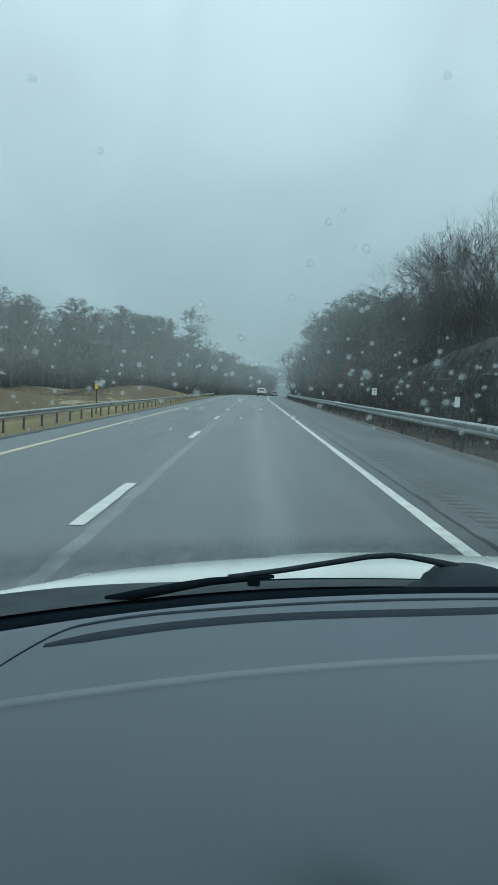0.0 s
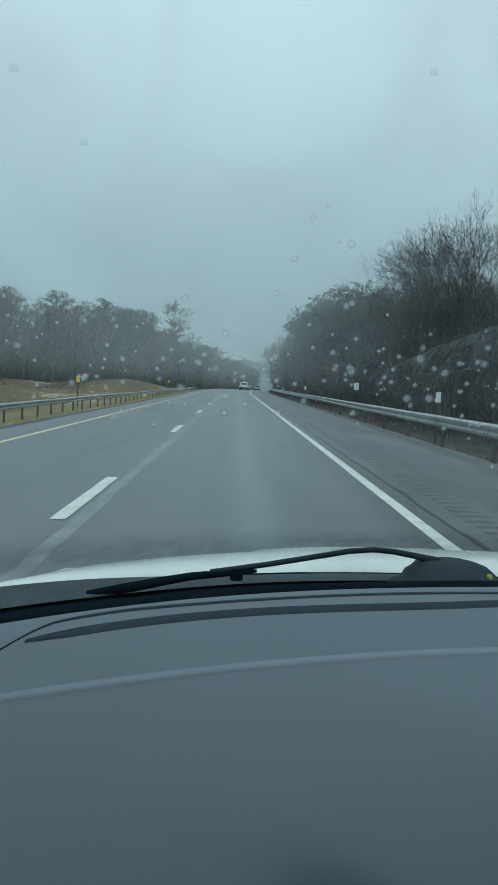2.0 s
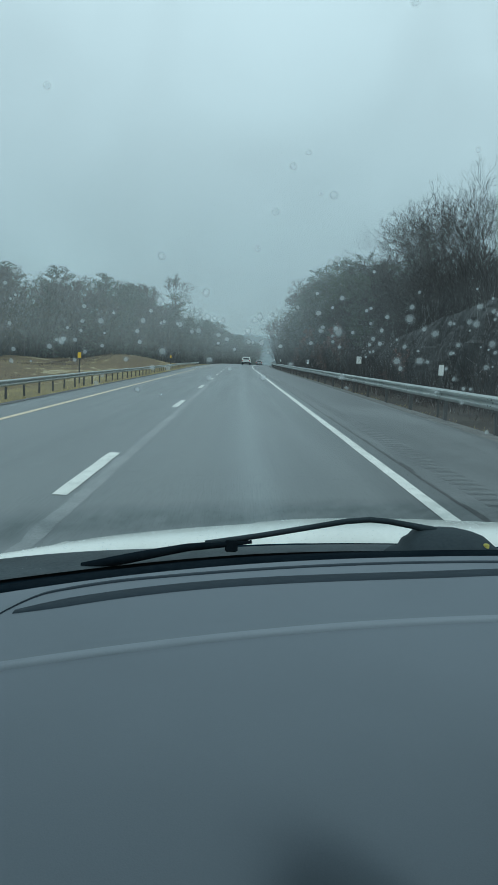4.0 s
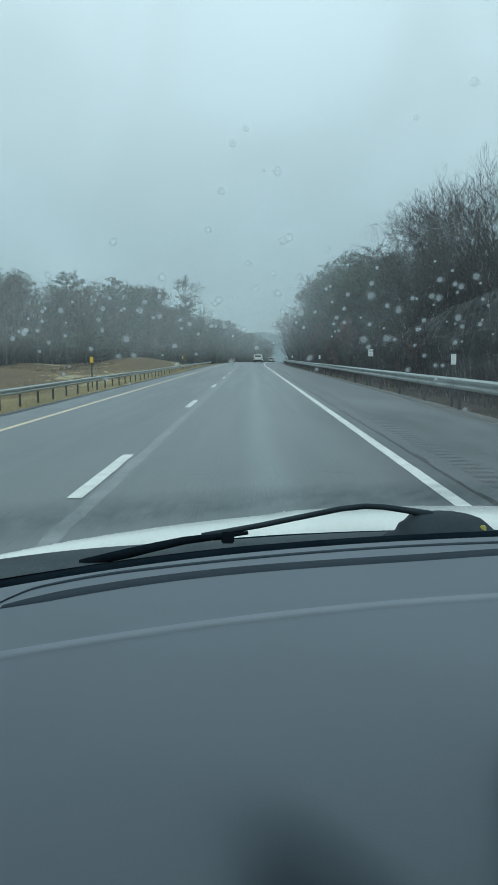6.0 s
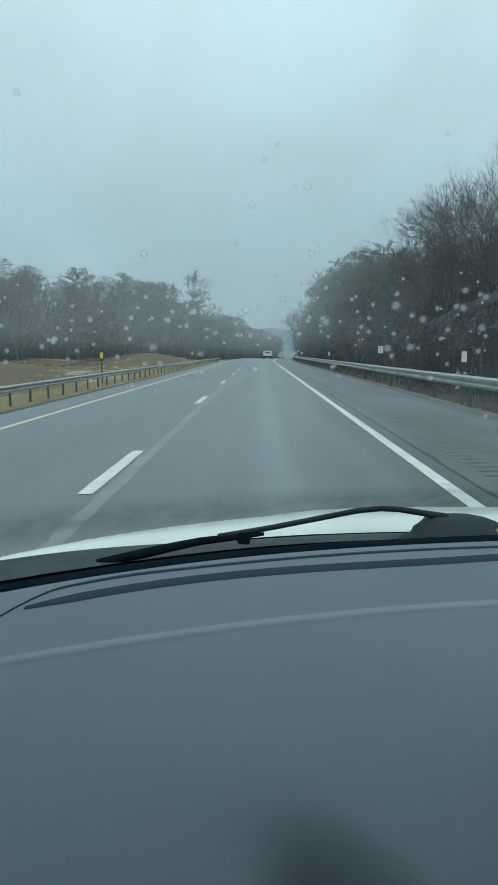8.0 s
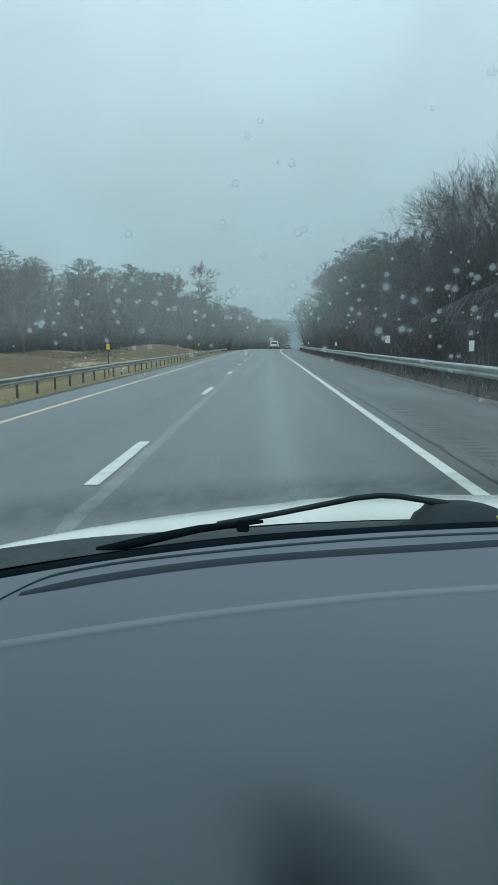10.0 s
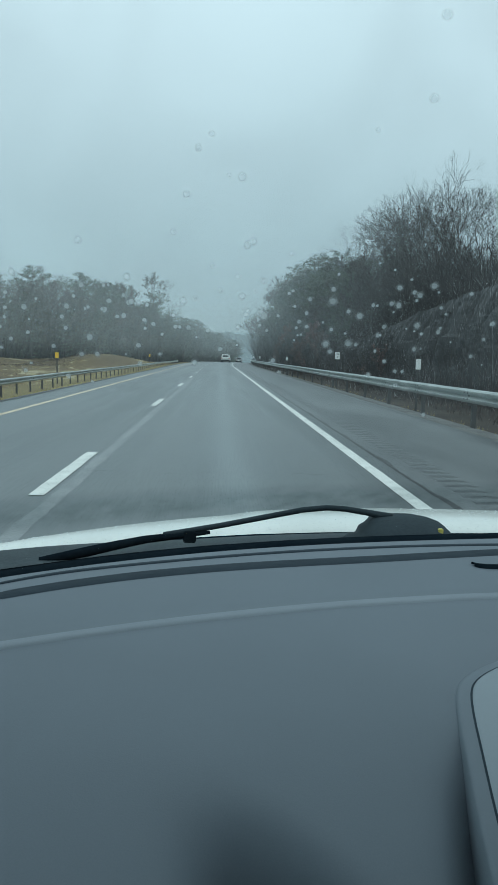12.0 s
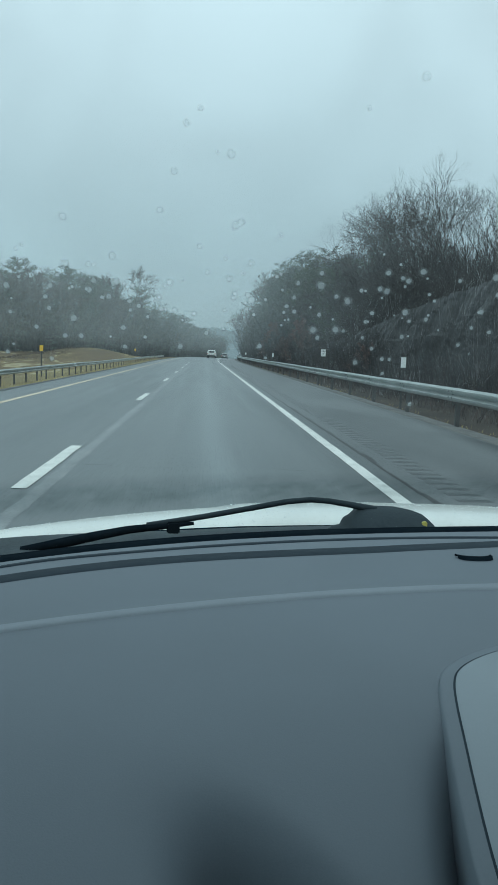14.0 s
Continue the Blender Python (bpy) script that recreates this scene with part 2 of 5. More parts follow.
SIGN_WHITE = material("sign_white", [(0.72, 0.74, 0.72), (0.82, 0.84, 0.82)], rough=0.5, scale=6, bump=0.05)
SIGN_YELLOW = material("marker_yellow", [(0.75, 0.46, 0.02), (0.85, 0.55, 0.04)], rough=0.45, scale=6, bump=0.05)
CAP_YELLOW = material("pale_yellow_plastic", [(0.50, 0.45, 0.10), (0.62, 0.57, 0.16)], rough=0.5, scale=60, bump=0.05)
GROOVE = material("wet_groove", [(0.03, 0.036, 0.039), (0.055, 0.063, 0.067), (0.095, 0.105, 0.108)], rough=0.3, scale=7, fine=60, bump=0.4, bump_dist=0.006)
SIGN_DARK = material("sign_black", [(0.02, 0.022, 0.024), (0.03, 0.032, 0.034)], rough=0.5)
GLASS_DARK = material("dark_car_glass", [(0.02, 0.025, 0.028), (0.03, 0.035, 0.04)], rough=0.08, bump=0)
TAIL_RED = material("red_lens", [(0.35, 0.02, 0.02), (0.5, 0.03, 0.03)], rough=0.2, bump=0)
WATER = bpy.data.materials.new("rain_water")
WATER.use_nodes = True
_t = WATER.node_tree
_t.nodes.clear()
_o, _m = _t.nodes.new("ShaderNodeOutputMaterial"), _t.nodes.new("ShaderNodeMixShader")
_c, _d = _t.nodes.new("ShaderNodeBsdfTransparent"), _t.nodes.new("ShaderNodeBsdfTranslucent")
_d.inputs["Color"].default_value = (0.9, 0.95, 0.95, 1)
_tc, _len, _mr = _t.nodes.new("ShaderNodeTexCoord"), _t.nodes.new("ShaderNodeVectorMath"), _t.nodes.new("ShaderNodeMapRange")
_flat = _t.nodes.new("ShaderNodeVectorMath")
_flat.operation, _flat.inputs[1].default_value = "MULTIPLY", (1, 1, 0)
_len.operation, _mr.interpolation_type = "LENGTH", "SMOOTHSTEP"
for _k, _v in (("From Min", 0.25), ("From Max", 1.0), ("To Min", 0.34), ("To Max", 0.0)):
    _mr.inputs[_k].default_value = _v
_t.links.new(_tc.outputs["Object"], _flat.inputs[0])
_t.links.new(_flat.outputs[0], _len.inputs[0])
_t.links.new(_len.outputs["Value"], _mr.inputs["Value"])
_t.links.new(_mr.outputs[0], _m.inputs[0])
_t.links.new(_c.outputs[0], _m.inputs[1])
_t.links.new(_d.outputs[0], _m.inputs[2])
_t.links.new(_m.outputs[0], _o.inputs["Surface"])

# windscreen glass under a thin, uneven translucent veil, added to pale the view like haze
FILM = bpy.data.materials.new("hazed_smeared_glass")
FILM.use_nodes = True
_t = FILM.node_tree
_t.nodes.clear()
_o, _m = _t.nodes.new("ShaderNodeOutputMaterial"), _t.nodes.new("ShaderNodeMixShader")
_c, _d = _t.nodes.new("ShaderNodeBsdfTransparent"), _t.nodes.new("ShaderNodeBsdfTranslucent")
_d.inputs["Color"].default_value = (0.86, 0.92, 0.94, 1)
_tc, _n, _mr = _t.nodes.new("ShaderNodeTexCoord"), _t.nodes.new("ShaderNodeTexNoise"), _t.nodes.new("ShaderNodeMapRange")
_n.inputs["Scale"].default_value, _n.inputs["Detail"].default_value = 14.0, 4.0
for _k, _v in (("From Min", 0.3), ("From Max", 0.7), ("To Min", 0.02), ("To Max", 0.055)):
    _mr.inputs[_k].default_value = _v
_t.links.new(_tc.outputs["Object"], _n.inputs["Vector"])
_t.links.new(_n.outputs["Fac"], _mr.inputs["Value"])
# the haze veil fades out towards the foot of the glass
_sp, _lo, _mu = _t.nodes.new("ShaderNodeSeparateXYZ"), _t.nodes.new("ShaderNodeMapRange"), _t.nodes.new("ShaderNodeMath")
for _k, _v in (("From Min", 1.26), ("From Max", 1.36), ("To Min", 0.05), ("To Max", 1.0)):
    _lo.inputs[_k].default_value = _v
_mu.operation = "MULTIPLY"
_t.links.new(_tc.outputs["Object"], _sp.inputs[0])
_t.links.new(_sp.outputs["Z"], _lo.inputs["Value"])
_t.links.new(_lo.outputs[0], _mu.inputs[0])
_t.links.new(_mr.outputs[0], _mu.inputs[1])
_t.links.new(_mu.outputs[0], _m.inputs[0])
# a smeared, mottled strip below the wiper's sweep
_band, _blot, _both, _tint = _t.nodes.new("ShaderNodeMapRange"), _t.nodes.new("ShaderNodeTexNoise"), _t.nodes.new("ShaderNodeMath"), _t.nodes.new("ShaderNodeMix")
for _k, _v in (("From Min", 1.238), ("From Max", 1.262), ("To Min", 1.0), ("To Max", 0.0)):
    _band.inputs[_k].default_value = _v
_blot.inputs["Scale"].default_value, _blot.inputs["Detail"].default_value = 38.0, 5.0
_both.operation = "MULTIPLY"
_tint.data_type = "RGBA"
_tint.inputs["A"].default_value, _tint.inputs["B"].default_value = (1, 1, 1, 1), (0.50, 0.55, 0.56, 1)
_t.links.new(_sp.outputs["Z"], _band.inputs["Value"])
_t.links.new(_tc.outputs["Object"], _blot.inputs["Vector"])
_t.links.new(_band.outputs[0], _both.inputs[0])
_t.links.new(_blot.outputs["Fac"], _both.inputs[1])
_foot, _all = _t.nodes.new("ShaderNodeMapRange"), _t.nodes.new("ShaderNodeMath")
for _k, _v in (("From Min", 1.195), ("From Max", 1.222), ("To Min", 0.0), ("To Max", 1.0)):
    _foot.inputs[_k].default_value = _v
_all.operation = "MULTIPLY"
_t.links.new(_sp.outputs["Z"], _foot.inputs["Value"])
_t.links.new(_both.outputs[0], _all.inputs[0])
_t.links.new(_foot.outputs[0], _all.inputs[1])
_t.links.new(_all.outputs[0], _tint.inputs["Factor"])
_t.links.new(_tint.outputs["Result"], _c.inputs["Color"])
_t.links.new(_c.outputs[0], _m.inputs[1])
_t.links.new(_d.outputs[0], _m.inputs[2])
_t.links.new(_m.outputs[0], _o.inputs["Surface"])

BEAD = material("clear_bead", [(0.62, 0.66, 0.66), (0.8, 0.84, 0.84)], rough=0.12, scale=30, bump=0, rough_var=0.04)

# ---- helpers for meshes ----


def mesh_object(name, verts, faces, mat, parent=None, label="", smooth=False, mats=None, index=None):
    me = bpy.data.meshes.new(name)
    me.from_pydata([tuple(v) for v in verts], [], [tuple(f) for f in faces])
    for m in (mats or [mat]):
        me.materials.append(m)
    if index is not None:
        me.polygons.foreach_set("material_index", index)
    if smooth:
        me.polygons.foreach_set("use_smooth", [True] * len(me.polygons))
    me.update()
    ob = new(name, me)
    if parent is not None:
        ob.parent = parent
    return tagged(ob, label)


def part(name, bm, mat, parent=None, label="", smooth=False):
    bmesh.ops.recalc_face_normals(bm, faces=bm.faces)
    me = bpy.data.meshes.new(name)
    bm.to_mesh(me)
    bm.free()
    me.materials.append(mat)
    if smooth:
        me.polygons.foreach_set("use_smooth", [True] * len(me.polygons))
    ob = new(name, me)
    if parent is not None:
        ob.parent = parent
    return tagged(ob, label)


def box(bm, lo, hi, bevel=0.0):
    r = bmesh.ops.create_cube(bm, size=1.0)
    for v in r["verts"]:
        v.co = Vector([lo[i] + (v.co[i] + 0.5) * (hi[i] - lo[i]) for i in range(3)])
    if bevel:
        es = {e for v in r["verts"] for e in v.link_edges}
        bmesh.ops.bevel(bm, geom=list(es), offset=bevel, segments=2, affect="EDGES", clamp_overlap=True)
    return bm


def thing(name, label, category, at=(0, 0, 0), group="", kind=""):
    ob = new(name)
    ob.location = at
    return tagged(ob, label, category, group, kind)


def loft(rows, closed=False):
    """Vertices and quads of a sheet through rows of equal length."""
    n = len(rows[0])
    verts = [p for row in rows for p in row]
    faces = []
    for i in range(len(rows) - 1):
        for j in range(n if closed else n - 1):
            k = (j + 1) % n
            faces.append((i * n + j, i * n + k, (i + 1) * n + k, (i + 1) * n + j))
    return verts, faces


def tube(points, radii, sides=6):
    """A closed tapered tube along points."""
    rows = []
    pts = [Vector(p) for p in points]
    for i, p in enumerate(pts):
        d = (pts[min(i + 1, len(pts) - 1)] - pts[max(i - 1, 0)]).normalized()
        a = d.orthogonal().normalized() if abs(d.z) > 0.9 else d.cross(Vector((0, 0, 1))).normalized()
        b = d.cross(a)
        rows.append([p + radii[i] * (math.cos(2 * math.pi * k / sides) * a + math.sin(2 * math.pi * k / sides) * b) for k in range(sides)])
    v, f = loft(rows, True)
    f.append(tuple(range(sides - 1, -1, -1)))
    f.append(tuple(range(len(v) - sides, len(v))))
    return v, f


def merge(*sheets):
    verts, faces = [], []
    for v, f in sheets:
        o = len(verts)
        verts += list(v)
        faces += [tuple(i + o for i in q) for q in f]
    return verts, faces


# ---- the lie of the land ----


def bend(y):
    """How far the road has swung to the right at y."""
    return 0.0004 * max(0.0, y - 90) ** 2 if y < 320 else 21.16 + 0.184 * (y - 320)


def crest(y):
    """The road's own height: flat, then over a crest."""
    return 0.0 if y < 140 else (-0.00012 * (y - 140) ** 2 if y < 330 else -4.332 - 0.0456 * (y - 330) * max(0.0, 1 - (y - 330) / 700))


def smooth(a, b, v):
    s = min(1.0, max(0.0, (v - a) / (b - a)))
    return s * s * (3 - 2 * s)


def cliff_height(y):
    return float(np.interp(y, (-40, -10, 10, 25, 36, 47, 62, 80, 105), (0.5, 2.2, 3.7, 4.5, 4.0, 3.1, 2.4, 1.8, 0.8)))


def land(x, y):
    """The ground's height."""
    u = x - bend(y)
    z = crest(y)
    n = noise.noise((x * 0.06, y * 0.06, 0.3)) * 0.5 + noise.noise((x * 0.25, y * 0.25, 2.0)) * 0.12
    if u < -5.9:
        z += -0.28 * smooth(-5.9, -7.4, u) - 0.35 * smooth(-9, -16, u) + 1.0 * smooth(-18, -45, u)
        z += 1.9 * math.exp(-((u + 16) / 5.5) ** 2 - ((y - 92) / 20) ** 2) + 0.9 * math.exp(-((u + 24) / 7.0) ** 2 - ((y - 58) / 14) ** 2)
        z += n * smooth(-8, -14, u)
    elif u > 5.3:
        z += -0.22 * smooth(5.3, 6.8, u) + n * smooth(6.5, 11, u)
        hill = smooth(-60, 0, y) * (1 - smooth(70, 120, y))
        z += cliff_height(y) * 0.96 * smooth(10.9, 12.2, u) + hill * 4.0 * smooth(12.2, 32, u) + (1 - hill) * 2.0 * smooth(9, 30, u)
    return z - 0.03 * (-5.9 < u < 5.3)


# ---- ground ----


def spaced(lo, hi, near, growth, start):
    """Positions that spread out from start towards lo and hi."""
    out, s, p = [start], near, start
    while p < hi:
        p += s
        s *= growth
        out.append(min(p, hi))
    s, p = near, start
    while p > lo:
        p -= s
        s *= growth
        out.insert(0, max(p, lo))
    return out


def build_ground():
    us = spaced(-900, -6.0, 0.5, 1.09, -6.0)[:-1] + [-5.9, -5.0, 0.0, 4.6, 5.3] + spaced(5.7, 900, 0.4, 1.06, 5.7)
    ys = spaced(-90, 2500, 1.2, 1.022, 4.0)
    verts = [(u + bend(y), y, land(u + bend(y), y)) for y in ys for u in us]
    n = len(us)
    faces, index = [], []
    for i in range(len(ys) - 1):
        for j in range(n - 1):
            faces.append((i * n + j, i * n + j + 1, (i + 1) * n + j + 1, (i + 1) * n + j))
            u = 0.5 * (us[j] + us[j + 1])
            index.append(2 if (-7.0 < u < 6.2) else (0 if -60 < u < 0 else 1))
    ob = mesh_object("ground", verts, faces, None, mats=[GRASS, LITTER, GRAVEL], index=index, smooth=True)
    tagged(ob, "straw-coloured winter grass, gravel verge and leaf litter", "ground", kind="structure")


def strip(name, u0, u1, ys, z, mat, label, category, parent=None, wobble=0.0, kind="structure", seed=0.0, thick=0.0):
    """A band along the road between two offsets, lying at z above it."""
    def edge(u, y, k):
        return u + wobble * (noise.noise((y * 1.7, k + seed, 0)) + 0.6 * noise.noise((y * 0.35, k + seed, 5)) + 0.5 * noise.noise((y * 5.5, k + seed, 3)))
    rows = []
    for y in ys:
        a, b = edge(u0, y, 0), edge(u1, y, 9)
        c, h = bend(y), crest(y) + z
        row = [(a + c, y, h - thick), (a + c, y, h), (b + c, y, h), (b + c, y, h - thick)] if thick else [(a + c, y, h), (b + c, y, h)]
        rows.append(row)
    v, f = loft(rows)
    ob = mesh_object(name, v, f, mat, parent)
    return tagged(ob, label, category, kind=kind) if parent is None else ob


def steps(a, b, s):
    k = max(1, int(round((b - a) / s)))
    return [a + (b - a) * i / k for i in range(k + 1)]


ROAD_Y = steps(-90, 100, 2.0) + steps(100, 420, 3.0)[1:] + steps(420, 900, 20)[1:]


def build_road():
    strip("road", -5.9, 2.36, ROAD_Y, 0.0, ASPHALT, "wet dark grey two-lane asphalt carriageway", "road", thick=0.12)
    strip("hard_shoulder", 2.36, 2.63, ROAD_Y, -0.006, SHOULDER, "rough dark asphalt strip beside the edge line", "shoulder", thick=0.1)
    strip("hard_shoulder", 3.06, 5.3, ROAD_Y, -0.006, SHOULDER, "rough dark asphalt hard shoulder", "shoulder", thick=0.1)
    strip("edge_line_white", 1.97, 2.13, steps(-20, 100, 0.5) + steps(100, 330, 4)[1:], 0.004, WHITE_PAINT, "solid white painted edge line", "road marking", wobble=0.008)
    strip("edge_line_yellow", -4.82, -4.68, steps(-20, 100, 0.5) + steps(100, 330, 4)[1:], 0.004, YELLOW_PAINT, "solid yellow painted median edge line", "road marking", wobble=0.008, seed=3)
    strip("joint_seam", -1.60, -1.44, steps(-10, 90, 0.12) + steps(90, 260, 2)[1:], 0.0015, SEAM, "pale worn joint between the two lanes", "road joint", wobble=0.036, seed=7)
    rows = []
    for y in steps(-20, 100, 0.25) + steps(100, 300, 4)[1:]:
        a = -5.86 + 0.05 * noise.noise((y * 0.8, 21, 0))
        b = -6.75 + 0.30 * noise.noise((y * 0.6, 23, 0)) + 0.14 * noise.noise((y * 2.4, 23, 2))
        rows.append([(u + bend(y), y, crest(y) + 0.012 - 0.28 * smooth(-5.9, -7.4, u)) for u in (a, a * 0.7 + b * 0.3, a * 0.35 + b * 0.65, b)])
    v, f = loft(rows)
    tagged(mesh_object("shoulder_rim", v, f, RIM), "dark crumbling asphalt rim along the grass median", "shoulder", kind="structure")
    rows = []
    for y in steps(-20, 110, 0.4) + steps(110, 250, 4)[1:]:
        a = -6.55 + 0.25 * noise.noise((y * 0.5, 31, 0)) + 0.12 * noise.noise((y * 2.1, 31, 2))
        b = -9.6 + 0.8 * noise.noise((y * 0.15, 33, 0)) + 0.35 * noise.noise((y * 0.9, 33, 2))
        us = [a + (b - a) * q / 8 for q in range(9)]
        rows.append([(u + bend(y), y, land(u + bend(y), y) + (0.02 if 0 < q < 8 else -0.01) + 0.03 * abs(noise.noise((u * 2.0, y * 2.0, 6)))) for q, u in enumerate(us)])
    v, f = loft(rows)
    tagged(mesh_object("grass_verge", v, f, VERGE, smooth=True), "yellowed winter grass along the median guardrail", "grass verge", kind="structure")
    rows = []
    for y in steps(-10, 90, 0.08):
        c = 2.375 + 0.014 * noise.noise((y * 0.3, 11, 0)) + 0.012 * noise.noise((y * 2.3, 11, 4))
        w = 0.022 + 0.02 * abs(noise.noise((y * 3.5, 3, 2)))
        rows.append([(c - w, y, 0.0025), (c + w, y, 0.0025)])
    v, f = loft(rows)
    joint = tagged(mesh_object("shoulder_joint", v, f, TAR), "dark open joint between carriageway and shoulder", "road joint", kind="structure")
    for k in range(30):
        y0 = 3.5 + 2.7 * k + 1.1 * noise.noise((k * 1.9, 4, 0))
        length = 0.5 + 1.6 * abs(noise.noise((k * 2.7, 8, 0)))
        rows = []
        for q in range(15):
            t = q / 14
            y = y0 + length * t
            w = (0.02 + 0.09 * abs(noise.noise((k * 3.1, 2, 7)))) * math.sin(math.pi * t) ** 0.6 * (0.55 + 0.8 * abs(noise.noise((y * 5.0, 8, 1))))
            rows.append([(2.40, y, -0.001), (2.42 + 0.5 * w, y, -0.001), (2.42 + w, y, -0.001)])
        v, f = loft(rows)
        mesh_object("broken_edge", v, f, TAR, joint)
    for k in range(22):
        y = 6.7 + 12.19 * k
        ob = strip("lane_dash", -1.81, -1.65, steps(y, y + 3.05, 0.25), 0.006, WHITE_PAINT, "white painted lane dash on wet asphalt", "road marking", wobble=0.01, seed=k)
        tagged(ob, group="lane dashes")
    rows = []
    for y in steps(-90.0, 2.0, 4.0)[:-1] + steps(2.0, 80.0, 1.0) + steps(80.0, 420.0, 4.0)[1:]:
        c, h = bend(y), crest(y)
        g = 0.002
        rows.append([(2.63 + c, y, h - 0.006), (2.68 + c, y, h - 0.006 - g), (3.01 + c, y, h - 0.006 - g), (3.06 + c, y, h - 0.006)])
    v, f = loft(rows)
    strip_ob = tagged(mesh_object("rumble_strip", v, f, SHOULDER), "milled rumble strip with wet dark grooves in the shoulder", "rumble strip", kind="structure")
    bm = bmesh.new()
    box(bm, (-0.19, -0.075, -0.006), (0.19, 0.075, 0.002), 0.0)
    bmesh.ops.scale(bm, vec=(0.94, 0.7, 1), verts=[q for q in bm.verts if q.co.z > 0])
    first = part("groove", bm, GROOVE, strip_ob)
    for k in range(230):
        g = first if k == 0 else new("groove", first.data)
        g.parent = strip_ob
        y = 3.0 + 0.31 * k
        g.location = (2.845 + bend(y) + 0.012 * noise.noise((k * 0.7, 3, 0)), y, -0.0065 + 0.0012 * noise.noise((k * 1.3, 5, 0)))
    for k, y in enumerate((8.2, 47.0)):
        sheets, rows = [], []
        for x in steps(-5.8, 2.3, 0.1):
            yy = y + 0.22 * noise.noise((x * 0.8, k * 5.0, 0)) + 0.09 * noise.noise((x * 4.0, k * 5.0, 2))
            w = 0.016 * noise.noise((x * 1.3, k + 2.0, 0)) + 0.002
            if w > 0:
                rows.append([(x, yy - w, 0.0045), (x, yy + w, 0.0045)])
            elif rows:
                sheets.append(rows)
                rows = []
        v, f = merge(*[loft(r) for r in sheets if len(r) > 1])
        tagged(mesh_object("cross_crack", v, f, TAR), "thin dark crack across the wet carriageway", "road crack", kind="structure")


build_ground()
build_road()

# ---- guardrails ----
W_PROFILE = [(0.0, 0.155), (0.03, 0.15), (0.075, 0.105), (0.08, 0.065), (0.025, 0.02), (0.0, 0.0), (0.025, -0.02), (0.08, -0.065), (0.075, -0.105), (0.03, -0.15), (0.0, -0.155)]


def build_guardrail(u, y0, y1, spacing, mid, side, label, post_mat, size=1.0):
    rail = thing("guardrail", label, "guardrail", (u + bend(y0), y0, land(u + bend(y0), y0)))
    base = Vector(rail.location)
    prof = [(-side * d * size, z * size) for d, z in W_PROFILE]
    prof = prof + [(x + side * 0.006, z) for x, z in reversed(prof)]
    y = y0
    beam_len = 2 * spacing if spacing > 3 else 4 * spacing
    while y < y1 - 0.1:
        e = min(y1, y + beam_len)
        rows = []
        for yy in (y, 0.5 * (y + e), e + 0.06):
            dx = 0.02 * noise.noise((yy * 0.2, u, 0)) - side * (0.006 if yy > e else 0)
            dz = 0.02 * noise.noise((yy * 0.15, u, 4))
            rows.append([Vector((u + bend(yy) + px + dx, yy, crest(yy) + mid + pz + dz)) - base for px, pz in prof])
        v, f = loft(rows, True)
        mesh_object("rail_beam", v, f, STEEL, rail)
        y = e
    pm = bolt = None
    y = y0 + 0.4
    while y < y1:
        x = u + bend(y) + side * 0.13
        h0, h1 = land(x, y) - 0.4, crest(y) + mid + (0.17 if size == 1.0 else 0.06)
        if pm is None:
            bm = bmesh.new()
            box(bm, (-0.045 * size, -0.055 * size ** 2, -1.0), (0.045 * size, 0.055 * size ** 2, 0.0), 0.008 * size)
            if size == 1.0:
                box(bm, (-side * 0.13, -0.06, -0.30), (-side * 0.045, 0.06, -0.02), 0.006)
            else:
                box(bm, (-side * 0.13, -0.02, -0.16), (-side * 0.03, 0.02, -0.04), 0.004)
            p = part("post", bm, post_mat, rail)
            pm = p.data
        else:
            p = new("post", pm)
            p.parent = rail
        p.location = Vector((x, y, h1)) - base
        p.scale = (1, 1, max(0.9, h1 - h0))
        p.rotation_euler = (0.03 * noise.noise((y, 1, 0)), 0.04 * noise.noise((y, 2, 0)), 0)
        if 2 < y < 60:
            for dy, dz in (((0.0, 0.0),) if size < 1 else ((-0.1, 0.07), (-0.1, -0.07), (0.1, 0.07), (0.1, -0.07), (0.0, 0.0))):
                if bolt is None:
                    bm = bmesh.new()
                    bmesh.ops.create_cone(bm, cap_ends=True, segments=8, radius1=0.021, radius2=0.014, depth=0.022, matrix=Matrix.Rotation(-side * math.pi / 2, 4, "Y"))
                    b = part("bolt", bm, BOLT, rail, "dull steel bolt head")
                    bolt = b.data
                else:
                    b = new("bolt", bolt)
                    b.parent = rail
                q = 0.02 * noise.noise(((y + dy) * 0.2, u, 0))
                out = 0.012 if dz == 0 else 0.079 * size
                b.location = Vector((u + bend(y) - side * out + q, y + dy, crest(y) + mid + dz * size + 0.02 * noise.noise((y * 0.15, u, 4)))) - base
        y += spacing
    return rail


build_guardrail(5.65, -12.0, 262.0, 3.81, 0.66, 1, "galvanised steel W-beam guardrail on dark posts beside the shoulder", POST)
build_guardrail(-7.5, -12.0, 122.0, 1.905, 0.30, -1, "weathered steel W-beam guardrail along the grass median", POST, 0.72)
# ---- the car from which one looks ----
CAR_X = 0.45


def poly(c, x):
    if x > 0.7:
        x = 1.4 - x
    return ((c[0] * x + c[1]) * x + c[2]) * x + c[3]


EDGE = (0.276, -0.453, 0.378, 0.924)
VENT = (1.010, -0.601, 0.324, 0.839)
FOLD = (0.015, -0.311, 0.343, 0.665)
HOOD_TOP = (0.077, -0.518, 0.456, 1.587)
HOOD_BACK = (0.0, -0.334, 0.302, 1.354)


